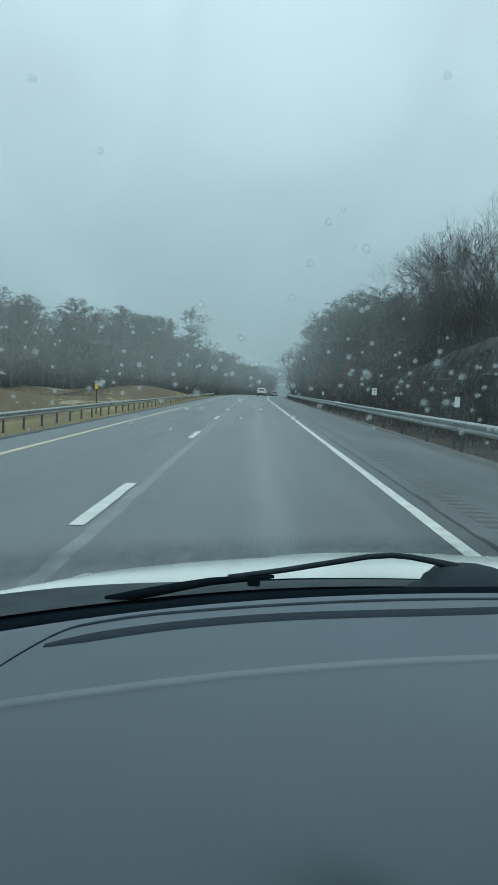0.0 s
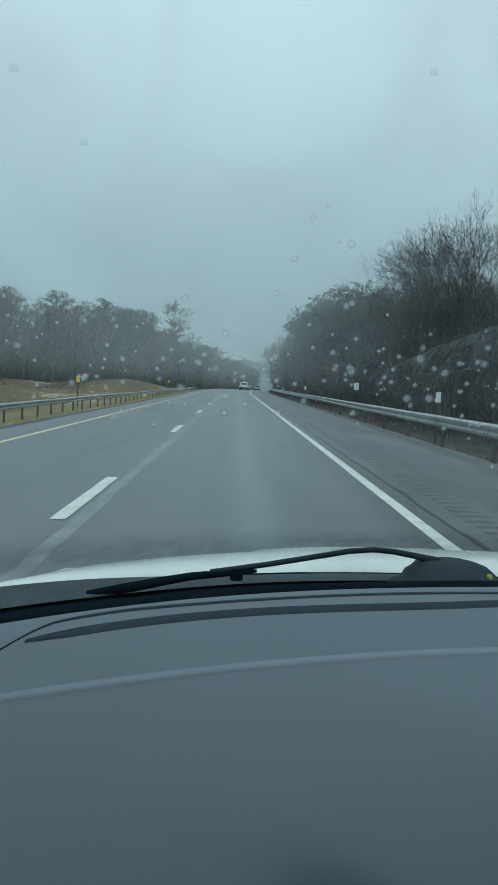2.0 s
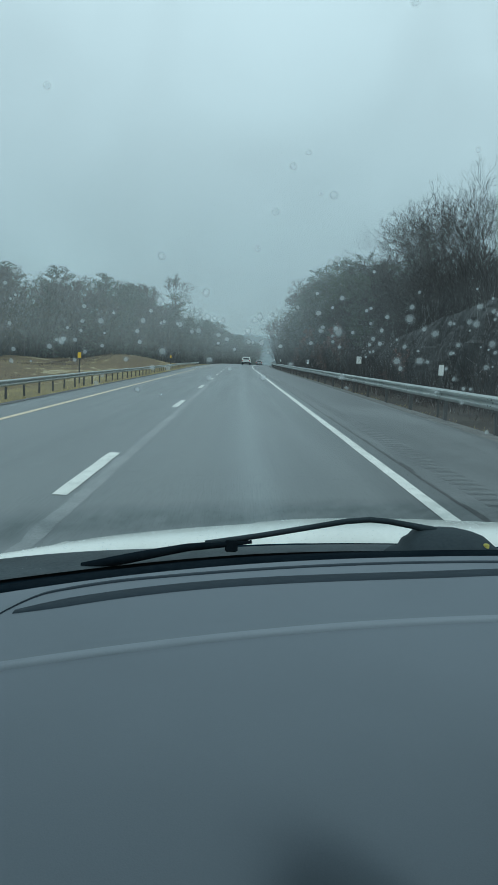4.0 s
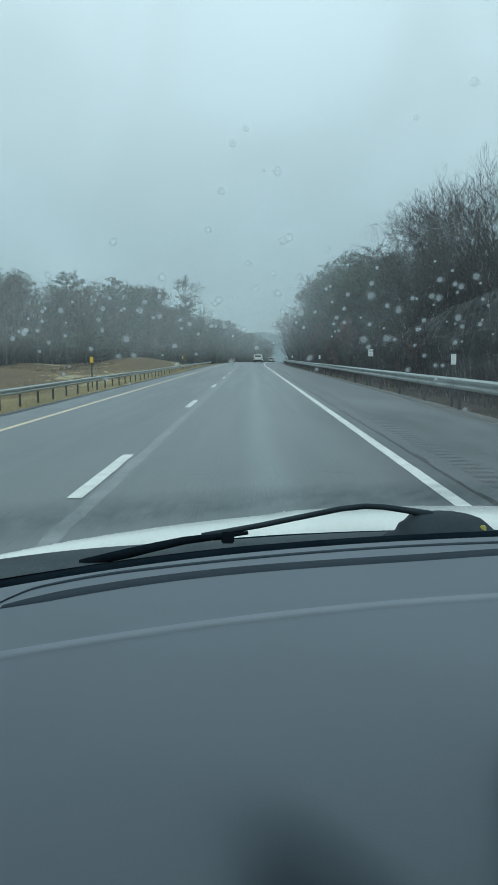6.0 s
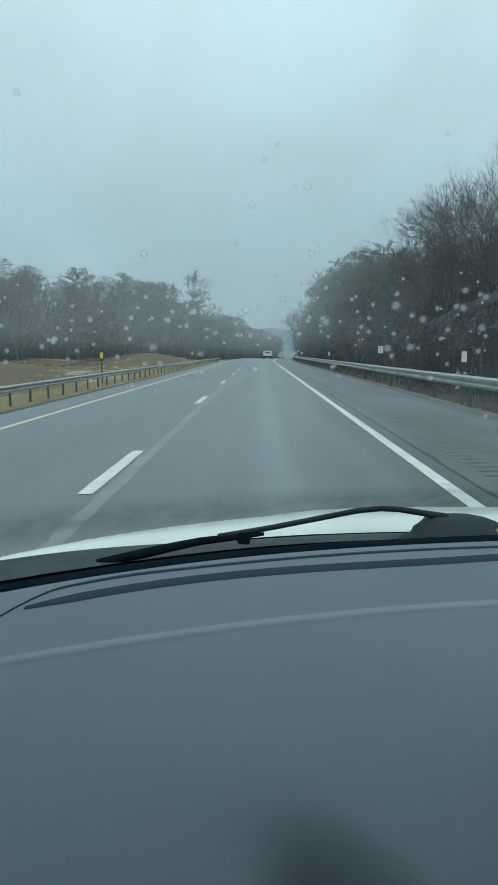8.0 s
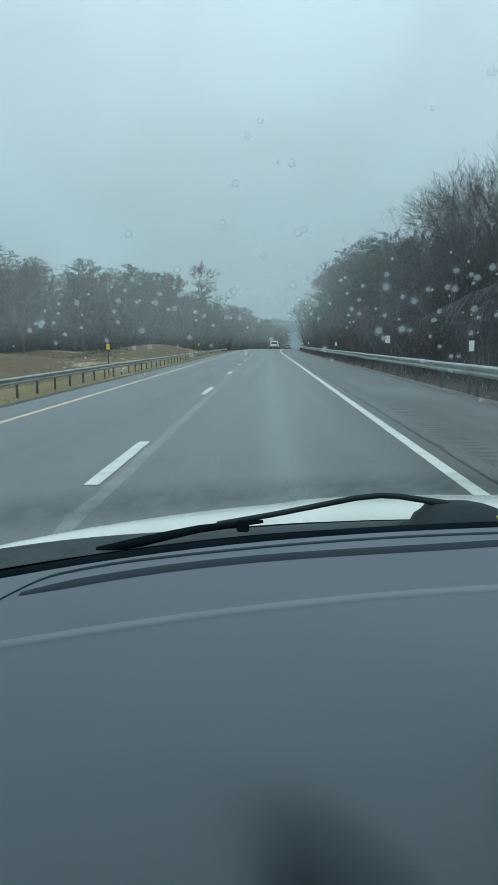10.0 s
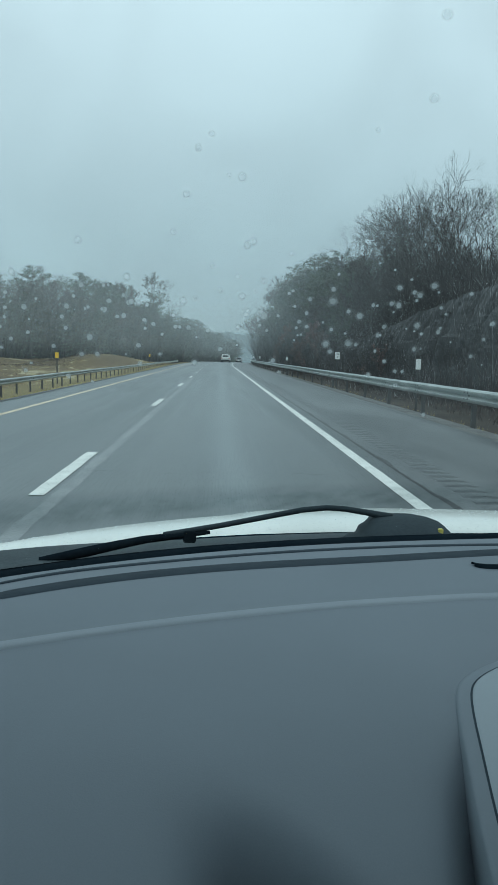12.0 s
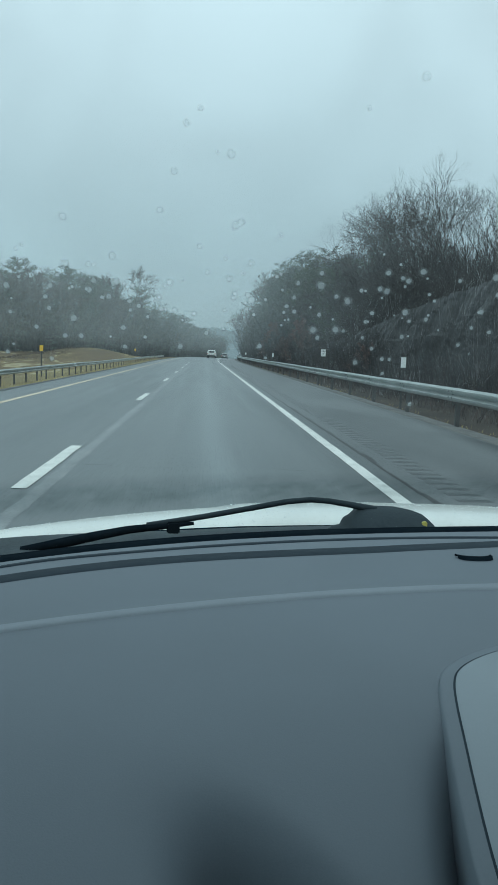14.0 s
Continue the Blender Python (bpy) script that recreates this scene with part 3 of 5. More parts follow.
def dash_height(d):
    """The dashboard's height over the distance behind its fold."""
    return 1.147 - 0.04 * d - 0.6 * max(0.0, d - 0.18) ** 2


def shade_dips(x, y):
    """Dips shaping shade into the near dashboard: a soft shadow, and beside the rim."""
    e = x - 0.091 + 0.6 * (y - 0.33)
    valley = 0.075 * math.exp(-((x - 0.209 - 0.17 * (y - 0.28)) / 0.026) ** 2) * smooth(0.50, 0.33, y)
    return valley + 0.19 * math.exp(-(e / (0.022 if e > 0 else 0.034)) ** 2 - ((y - 0.318) / 0.048) ** 2)


def screen(x, t):
    """The windscreen's place across x, from its foot (0) to the roof (1)."""
    return (poly(EDGE, x) + 0.023) * (1 - t) + 0.285 * t, 1.139 + 0.515 * t


def dash_z(x, y, dip=1.0):
    fy = poly(FOLD, x)
    if y > fy:
        ey = poly(EDGE, x)
        return 1.14 + 0.006 * min(1.0, max(0.0, (ey - y) / (ey - fy - 0.012)))
    return dash_height(fy - y) - 0.002 - dip * shade_dips(x, y)


def build_own_car():
    car = thing("car", "white car with a grey dashboard standing on the road", "car", (CAR_X, 0.0, 0.0))
    o = Vector(car.location)

    def sheet(name, rows, mat, label="", closed=False, parent=car, smooth=True):
        v, f = loft([[Vector(p) - o for p in r] for r in rows], closed)
        return mesh_object(name, v, f, mat, parent, label, smooth)

    # dashboard
    xs = steps(-0.43, 1.32, 0.012)
    rows = []
    for s in (-0.05, -0.004, 0.0, 0.004):
        rows.append([(x, poly(EDGE, x) - s * 1.0 + 0.0, 1.14 - (0.09 if s == -0.05 else (0.006 if s == -0.004 else (0.001 if s == 0 else 0.0)))) for x in xs])
    for k in range(1, 9):
        t = k / 9
        rows.append([(x, poly(EDGE, x) * (1 - t) + (poly(FOLD, x) + 0.012) * t, 1.14 + 0.006 * t) for x in xs])
    for dy, dz in ((0.010, 0.000), (0.006, 0.001), (0.001, 0.001), (-0.004, 0.0005), (-0.008, -0.0015)):
        rows.append([(x, poly(FOLD, x) + dy, 1.1465 + dz) for x in xs])
    for k in range(1, 56):
        d = 0.008 + 0.010 * k
        rows.append([(x, poly(FOLD, x) - d, dash_height(d) - 0.002 - shade_dips(x, poly(FOLD, x) - d)) for x in xs])
    dash = sheet("dashboard", rows, DASH, "soft grey grained plastic dashboard top")

    def inlay(name, y_of, x0, x1, half, mat, label, lift=0.0015, taper=0.10):
        r = []
        for x in steps(x0, x1, 0.008):
            w = half * min(1.0, 0.15 + (x - x0) / taper) ** 0.6 * min(1.0, 0.15 + (x1 - x) / 0.10)
            y = y_of(x)
            r.append([(x, y - w, dash_z(x, y - w) + 0.0002), (x, y - w * 0.8, dash_z(x, y) + lift), (x, y + w * 0.8, dash_z(x, y) + lift), (x, y + w, dash_z(x, y + w) + 0.0002)])
        return sheet(name, r, mat, label, parent=dash)

    def seam_y(x):
        s = (x + 0.10)
        return poly((0.0, -0.30, 0.345, 0.891), x) - (1.9 * (s + 0.02) ** 2 if s < -0.02 else 0.0) - (40 * (x + 0.215) ** 2 if x < -0.215 else 0)

    inlay("defroster_vent", lambda x: poly(VENT, x) if x < 0.33 else poly(VENT, 0.33) + (x - 0.33) * 0.22, -0.236, 0.80, 0.0155, SLOT, "long dark defroster vent slot", taper=0.055)
    inlay("seam", seam_y, -0.262, 0.80, 0.0048, SLOT, "thin dark panel seam")
    # bead added along the fold to stand in for its highlight
    r = []
    for x in steps(-0.42, 1.31, 0.02):
        y = poly(FOLD, x)
        r.append([(x, y + 0.0088 * math.cos(a), 1.1448 + 0.0037 * math.sin(a)) for a in [math.pi * k / 6 for k in range(7)]])
    sheet("highlight_bead", r, DASH_HIGHLIGHT, "bead along the fold, paled as its highlight", parent=dash)
    # slot of the sensor cover
    r = []
    for k in range(13):
        a = math.pi * (k / 12)
        x, y = 0.410 + 0.024 * math.cos(a), 0.876 - 0.012 * math.sin(a)
        r.append([(x, y - 0.008, dash_z(x, y) + 0.0005), (x, y - 0.005, dash_z(x, y) + 0.004), (x, y + 0.003, dash_z(x, y) + 0.004), (x, y + 0.006, dash_z(x, y) + 0.0005)])
    sheet("sensor_slot", r, RUBBER, "small curved black slot", parent=dash)
    # pale panel with a dark gap round it
    corner = [(x + 0.011, y) for x, y in [(0.70, 0.66), (0.40, 0.618), (0.34, 0.600), (0.309, 0.588), (0.287, 0.577), (0.265, 0.562), (0.248, 0.545), (0.238, 0.525), (0.229, 0.493), (0.222, 0.461), (0.210, 0.404), (0.201, 0.349), (0.196, 0.28), (0.70, 0.28)]]

    rounded = corner
    for _ in range(3):
        nxt = []
        for (ax, ay), (bx, by) in zip(rounded, rounded[1:] + rounded[:1]):
            nxt += [(ax * 0.75 + bx * 0.25, ay * 0.75 + by * 0.25), (ax * 0.25 + bx * 0.75, ay * 0.25 + by * 0.75)]
        rounded = nxt

    def shrunk(k):
        cx, cy = 0.471, 0.44
        return [(cx + (x - cx) * k, cy + (y - cy) * k) for x, y in rounded]
    for name, k, lift, mat, label in (("panel_rim", 1.036, 0.0045, DASH_RIM, "raised rounded grey rim"), ("panel_gap", 1.0, 0.0050, SLOT, "dark gap round the panel"), ("panel", 0.988, 0.0062, PANEL, "smooth pale grey panel")):
        pts = shrunk(k)
        dense = []
        for (ax, ay), (bx, by) in zip(pts, pts[1:] + pts[:1]):
            m = max(1, int(math.hypot(bx - ax, by - ay) / 0.02))
            dense += [(ax + (bx - ax) * i / m, ay + (by - ay) * i / m) for i in range(m)]
        rings = []
        cx, cy = 0.471, 0.44
        for q, dz in ((1.0, -0.001), (0.996, lift * 0.45), (0.99, lift * 0.8), (0.98, lift), (0.75, lift), (0.5, lift), (0.25, lift), (0.02, lift)):
            rings.append([(cx + (x - cx) * q, cy + (y - cy) * q, dash_z(cx + (x - cx) * q, cy + (y - cy) * q, 1.0 if dz < 0 else 0.0) + dz) for x, y in dense])
        sheet(name, rings, mat, label, closed=True, parent=dash)

    # windscreen seal, cowl, hood
    sheet("windscreen_seal", [[(x, poly(EDGE, x) + 0.004, 1.128) for x in xs], [(x, poly(EDGE, x) + 0.012, 1.139) for x in xs], [(x, poly(EDGE, x) + 0.034, 1.139) for x in xs], [(x, poly(EDGE, x) + 0.045, 1.10) for x in xs]], RUBBER, "black rubber seal at the foot of the windscreen")
    hx = steps(-0.53, 1.43, 0.03)

    def hood_y(x, c):
        return poly(c, x if x < CAR_X + 0.1 else max(-0.5, 2 * (CAR_X + 0.1) - x))
    rows = []
    for k in range(7):
        t = k / 6
        rows.append([(x, (poly(EDGE, x) + 0.03) * (1 - t) + (hood_y(x, HOOD_BACK) + 0.012) * t, 1.085 * (1 - t) + 1.042 * t + 0.006 * math.sin(t * 9)) for x in hx])
    glass = sheet("windscreen", [[(x, *screen(x, t)) for x in xs] for t in steps(0.0, 1.0, 0.1)], FILM, "windscreen glass with an added haze veil and a smeared strip")
    glass.visible_shadow = False
    sheet("cowl", rows, COWL, "wet black plastic cowl below the windscreen")
    rows = []
    for t, dz in ((-0.06, -0.03), (0.0, -0.004), (0.03, 0.003), (0.2, 0.012), (0.5, 0.010), (0.85, -0.002), (1.2, -0.03), (1.8, -0.085), (2.5, -0.17), (3.1, -0.28), (3.3, -0.42), (3.32, -0.75)):
        row = []
        for x in hx:
            b, a = hood_y(x, HOOD_BACK), hood_y(x, HOOD_TOP)
            side = abs(x - CAR_X) / 0.95
            front = 2.46 - 0.22 * ((x - CAR_X) / 0.9) ** 2
            yy = b + (a - b) * t if t <= 1 else a + (front - a) * min(1.0, (t - 1) / 2.2)
            row.append((x, yy, 1.043 + dz - 0.05 * max(0, side - 0.80) ** 2 * 4 + (0.006 if abs(x - CAR_X) < 0.30 + 0.05 * t else 0.0)))
        rows.append(row)
    lip = []
    for k in range(6):
        q = k / 5
        row = []
        for x in hx:
            reach = 0.13 - 0.13 * smooth(-0.42, 0.02, x) + 0.10 * smooth(0.75, 1.2, x)
            low = 0.34 - 0.04 * smooth(-0.3, 0.1, x)
            b, a = hood_y(x, HOOD_BACK), hood_y(x, HOOD_TOP)
            y0 = (poly(EDGE, x) + 0.03) * low + (b + 0.012) * (1 - low)
            y1 = b + (a - b) * reach
            z0, z1 = 1.039 + 0.043 * low + 0.008, 1.043 + float(np.interp(reach, (0.0, 0.2, 0.5, 0.85), (0.0, 0.012, 0.010, -0.002))) + 0.002
            row.append((x, y0 + (y1 - y0) * q, z0 + (z1 - z0) * q + 0.003 * math.sin(math.pi * q)))
        lip.append(row)
    sheet("cowl_lip", lip, LIP, "wet grey plastic lip along the rear edge of the hood")
    hood = sheet("hood", rows, CAR_WHITE, "white painted hood beaded with rain")

    # rain beads on the paint
    rng = random.Random(17)
    verts, faces = [], []
    for _ in range(1500):
        x = rng.uniform(-0.48, 1.3)
        t = rng.random() ** 0.8
        b, a = hood_y(x, HOOD_BACK), hood_y(x, HOOD_TOP)
        r = rng.uniform(0.0007, 0.002)
        y = b + (a - b) * t
        z = 1.043 + float(np.interp(t, (0.0, 0.03, 0.2, 0.5, 0.85, 1.2), (-0.004, 0.003, 0.012, 0.010, -0.002, -0.03))) + (0.006 if abs(x - CAR_X) < 0.30 + 0.05 * t else 0.0) - 0.05 * max(0, abs(x - CAR_X) / 0.95 - 0.80) ** 2 * 4
        k0 = len(verts)
        ring = [(math.cos(q * math.pi / 3), math.sin(q * math.pi / 3)) for q in range(6)]
        verts += [Vector((x + r * p, y + r * q, z - 0.0005)) - o for p, q in ring] + [Vector((x + r * 0.7 * p, y + r * 0.7 * q, z + r * 0.5)) - o for p, q in ring] + [Vector((x, y, z + r * 0.65)) - o]
        for q in range(6):
            n = (q + 1) % 6
            faces += [(k0 + q, k0 + n, k0 + 6 + n, k0 + 6 + q), (k0 + 6 + q, k0 + 6 + n, k0 + 12)]
    tagged(mesh_object("rain_layer", verts, faces, BEAD, hood, "clear rain beads", True), kind="stuff")

    # wiper
    def rod(name, pts, radii, mat, label, sides=8, flat=1.0):
        v, f = tube(pts, radii, sides)
        return mesh_object(name, [Vector(p) - o for p in v], f, mat, wiper, label, True)
    wiper = new("wiper")
    wiper.parent = car
    tagged(wiper, "black windscreen wiper at rest")
    rod("wiper_arm", [(0.345, 1.15, 1.143), (0.30, 1.15, 1.151), (0.262, 1.15, 1.1565), (0.23, 1.15, 1.158), (0.189, 1.15, 1.1535), (0.132, 1.15, 1.1415), (0.046, 1.15, 1.1235), (-0.011, 1.15, 1.113), (-0.05, 1.15, 1.106)], [0.007, 0.0055, 0.005, 0.005, 0.005, 0.005, 0.005, 0.005, 0.005], PIVOT, "bent black wiper arm")
    rod("wiper_blade", [(0.03, 1.148, 1.112), (-0.02, 1.148, 1.106), (-0.08, 1.148, 1.098), (-0.13, 1.148, 1.087), (-0.18, 1.148, 1.075), (-0.26, 1.146, 1.058)], [0.003, 0.006, 0.007, 0.008, 0.009, 0.007], RUBBER, "black rubber wiper blade")
    bm = bmesh.new()
    box(bm, (-0.012, -0.006, -0.016), (0.010, 0.006, 0.004), 0.002)
    c = part("blade_clip", bm, RUBBER, wiper)
    c.location = Vector((-0.004, 1.148, 1.110)) - o
    prof = [(0.262, 1.06), (0.266, 1.104), (0.276, 1.113), (0.288, 1.116), (0.293, 1.130), (0.303, 1.137), (0.312, 1.148), (0.325, 1.152), (0.36, 1.156), (0.385, 1.155), (0.41, 1.150), (0.428, 1.143), (0.440, 1.133), (0.448, 1.122), (0.452, 1.06)]
    rows = []
    for yy, k in ((1.20, 0.0), (1.19, 0.72), (1.175, 0.95), (1.15, 1.0), (1.12, 0.96), (1.09, 0.82), (1.06, 0.45), (1.04, 0.05)):
        rows.append([(x, yy, 1.07 + (z - 1.07) * k * 0.92) for x, z in prof])
    v, f = loft([[Vector(p) - o for p in r] for r in rows])
    mesh_object("wiper_pivot", v, f, PIVOT, wiper, "black plastic wiper pivot cover", True)
    bm = bmesh.new()
    box(bm, (-0.0042, -0.004, -0.006), (0.0042, 0.004, 0.006), 0.0015)
    c = part("yellow_cap", bm, CAP_YELLOW, wiper, "small yellow cap")
    c.location = Vector((0.4155, 1.098, 1.131)) - o

    # plain unseen shell to close the cabin, roof shading the near dash, and wheels
    def slab(name, lo, hi, mat, label="", bevel=0.03):
        bm = bmesh.new()
        box(bm, Vector(lo) - o, Vector(hi) - o, bevel)
        return part(name, bm, mat, car, label)
    slab("roof", (-0.42, -2.1, 1.66), (1.32, 0.27, 1.71), CAR_WHITE, "white roof panel")
    slab("headliner", (-0.40, -2.05, 1.63), (1.30, 0.25, 1.655), PANEL, "pale cloth headliner", 0.005)
    outline = [(-2.12, 0.34)]
    for yc in (-1.35, 1.55):
        outline += [(yc - 0.40 * math.cos(a), 0.34 + 0.40 * math.sin(a)) for a in [math.pi * k / 12 for k in range(13)]]
    outline += [(2.42, 0.36), (2.46, 0.55), (2.36, 0.72), (2.0, 0.86), (1.5, 0.96), (1.0, 1.0), (0.2, 1.02), (-1.0, 1.03), (-2.12, 1.05)]
    for sx in (-0.50, 1.34):
        bm = bmesh.new()
        face = bm.faces.new([bm.verts.new(Vector((sx, py, pz)) - o) for py, pz in outline])
        ext = bmesh.ops.extrude_face_region(bm, geom=[face])
        bmesh.ops.translate(bm, vec=(0.06, 0, 0), verts=[q for q in ext["geom"] if isinstance(q, bmesh.types.BMVert)])
        part("side_panel", bm, CAR_WHITE, car, "white body side with wheel arches")
        for (y0, z0), (y1, z1) in (((1.0, 0.99), (0.26, 1.66)), ((-0.55, 1.0), (-0.62, 1.66)), ((-2.05, 1.0), (-1.75, 1.66))):
            v, f = tube([(sx + 0.03, y0, z0), (sx + (0.03 + 0.04 if sx < 0 else -0.01), y1, z1)], [0.035, 0.03], 8)
            mesh_object("pillar", [Vector(q) - o for q in v], f, CAR_WHITE, car, "white roof pillar", True)
    slab("front_bumper", (-0.47, 2.25, 0.34), (1.37, 2.47, 0.62), CAR_WHITE, "white front bumper", 0.06)
    slab("tailgate", (-0.46, -2.15, 0.30), (1.36, -2.08, 1.10), CAR_WHITE, "white tailgate")
    slab("floor_pan", (-0.43, -2.08, 0.26), (1.33, 2.2, 0.32), RUBBER, "dark floor pan")
    for x in (-0.40, 1.30):
        for y in (-1.35, 1.55):
            bm = bmesh.new()
            bmesh.ops.create_cone(bm, cap_ends=True, segments=28, radius1=0.34, radius2=0.34, depth=0.22)
            bmesh.ops.bevel(bm, geom=[e for e in bm.edges if len(e.link_faces) == 2 and any(len(q.verts) > 4 for q in e.link_faces)], offset=0.04, segments=2, affect="EDGES")
            bmesh.ops.rotate(bm, verts=bm.verts, matrix=Matrix.Rotation(math.pi / 2, 3, "Y"))
            w = part("wheel", bm, RUBBER, car, "black tyre")
            w.location = Vector((x, y, 0.34)) - o
    return car


own_car = build_own_car()

# ---- rock face ----


def build_cliff():
    rows = []
    ys = steps(4, 104, 0.14)
    for y in ys:
        h = cliff_height(y)
        row = []
        for k in range(45):
            t = k / 44
            z = -0.6 + (h + 0.6) * t
            tilt = y + 0.25 * z
            drift = tilt + 0.6 * noise.noise((y * 0.35, z * 0.5, 3.0))
            flutes = abs(noise.noise((drift * 0.7, z * 0.10, 3.0))) * 1.3 + abs(noise.noise((drift * 2.1, z * 0.22, 8.0))) * 0.55
            ledge = 0.22 * noise.cell((drift * 0.5, z * 0.7 + y * 0.15, 5.0))
            rough = noise.noise((y * 0.5, z * 0.3, 1.0)) * 0.6 + noise.noise((tilt * 5.0, z * 1.6, 2.0)) * 0.22 + noise.noise((tilt * 12.0, z * 4.0, 2.0)) * 0.09
            out = 0.45 * (1 - t) + (flutes + ledge + 0.8 * rough) * (0.4 + 0.6 * math.sin(math.pi * min(1, t * 1.05)))
            u = 10.3 - out * 0.9 + 0.3 * t ** 6
            if k == 44:
                u += 2.2
            row.append((u + bend(y), y + 0.12 * noise.noise((y, z, 4)), z + crest(y)))
        rows.append(row)
    v, f = loft(rows)
    tagged(mesh_object("rock_face", v, f, ROCK), "dark wet blasted rock face behind the guardrail", "rock face", kind="structure")


build_cliff()

# ---- trees ----


def prisms(segs, thin=0.0, sides=3):
    """One mesh of tapered prisms from rows (start, end, radius, radius); shoots below thin become ribbons."""
    verts, faces = [], []
    for n, (a, b, ra, rb) in enumerate(segs):
        d = (b - a).normalized()
        p = d.orthogonal().normalized()
        q = d.cross(p)
        o = len(verts)
        if ra < thin:
            w = 2.4 * n
            e = (math.cos(w) * p + math.sin(w) * q) * 1.3
            verts.extend((a - e * ra, a + e * ra, b + e * rb, b - e * rb))
            faces.append((o, o + 1, o + 2, o + 3))
            continue
        for c, r in ((a, ra), (b, rb)):
            for k in range(sides):
                w = 2 * math.pi * k / sides
                verts.append(c + r * (math.cos(w) * p + math.sin(w) * q))
        for k in range(sides):
            m = (k + 1) % sides
            faces.append((o + k, o + m, o + sides + m, o + sides + k))
    return verts, faces


def grow(rng, p, d, length, r, n, up, wander):
    """A wandering shoot: its points, with radii that taper."""
    pts, rad = [p.copy()], [r]
    for i in range(n):
        d = (d + Vector((rng.uniform(-1, 1), rng.uniform(-1, 1), rng.uniform(-1, 1))) * wander + Vector((0, 0, up))).normalized()
        p = p + d * (length / n)
        pts.append(p.copy())
        rad.append(r * (1 - 0.75 * (i + 1) / n))
    return pts, rad, d


def off(rng, d, angle):
    a = d.orthogonal().normalized()
    a.rotate(Matrix.Rotation(rng.uniform(0, 2 * math.pi), 3, d))
    return (d * math.cos(angle) + a * math.sin(angle)).normalized()


def bare_tree_meshes(seed, height, first=0.35, limbs=15, spread=0.34, fine=1.0, subs=6, twigs=5, tips=2, fan=(0.5, 1.0)):
    rng = random.Random(seed)
    trunk_pts, trunk_rad, _ = grow(rng, Vector((0, 0, -0.3)), Vector((0, 0, 1)), height * 0.93, 0.05 + 0.009 * height, 10, 0.05, 0.07)
    trunk = tube(trunk_pts, [max(r, 0.02) for r in trunk_rad], 7)
    segs = []

    def shoot(pts, rad, d):
        for i in range(len(pts) - 1):
            segs.append((pts[i], pts[i + 1], max(rad[i], 0.011 * fine), max(rad[i + 1], 0.008 * fine)))
    for k in range(limbs):
        t = first + (0.97 - first) * (k + rng.random()) / limbs
        i = min(9, int(t * 10))
        p = trunk_pts[i].lerp(trunk_pts[i + 1], t * 10 - i)
        length = height * spread * (1.15 - 0.75 * (t - first) / (1 - first)) * rng.uniform(0.65, 1.15)
        pts, rad, d = grow(rng, p, off(rng, Vector((0, 0, 1)), rng.uniform(*fan)), length, 0.006 * height * (1.1 - 0.8 * t) + 0.012, 5, 0.09, 0.13)
        shoot(pts, rad, d)
        for j in range(subs):
            m = rng.uniform(0.25, 1.0) * 5
            b = min(4, int(m))
            dd = (pts[b + 1] - pts[b]).normalized()
            p2, r2, d2 = grow(rng, pts[b].lerp(pts[b + 1], m - b), off(rng, dd, rng.uniform(0.4, 0.9)), length * rng.uniform(0.3, 0.55), 0.022, 3, 0.12, 0.13)
            shoot(p2, r2, d2)
            for _ in range(twigs):
                m2 = rng.uniform(0.2, 1.0) * 3
                b2 = min(2, int(m2))
                p3, r3, d3 = grow(rng, p2[b2].lerp(p2[b2 + 1], m2 - b2), off(rng, (p2[b2 + 1] - p2[b2]).normalized(), rng.uniform(0.3, 0.9)), length * rng.uniform(0.14, 0.3), 0.013, 2, 0.1, 0.16)
                shoot(p3, r3, d3)
                for _ in range(tips):
                    q = p3[1].lerp(p3[2], rng.random())
                    e = q + off(rng, d3, rng.uniform(0.3, 0.8)) * length * rng.uniform(0.07, 0.14)
                    segs.append((q, e, 0.009 * fine, 0.006 * fine))
    return trunk, prisms(segs, 0.0145 * max(1.0, fine))


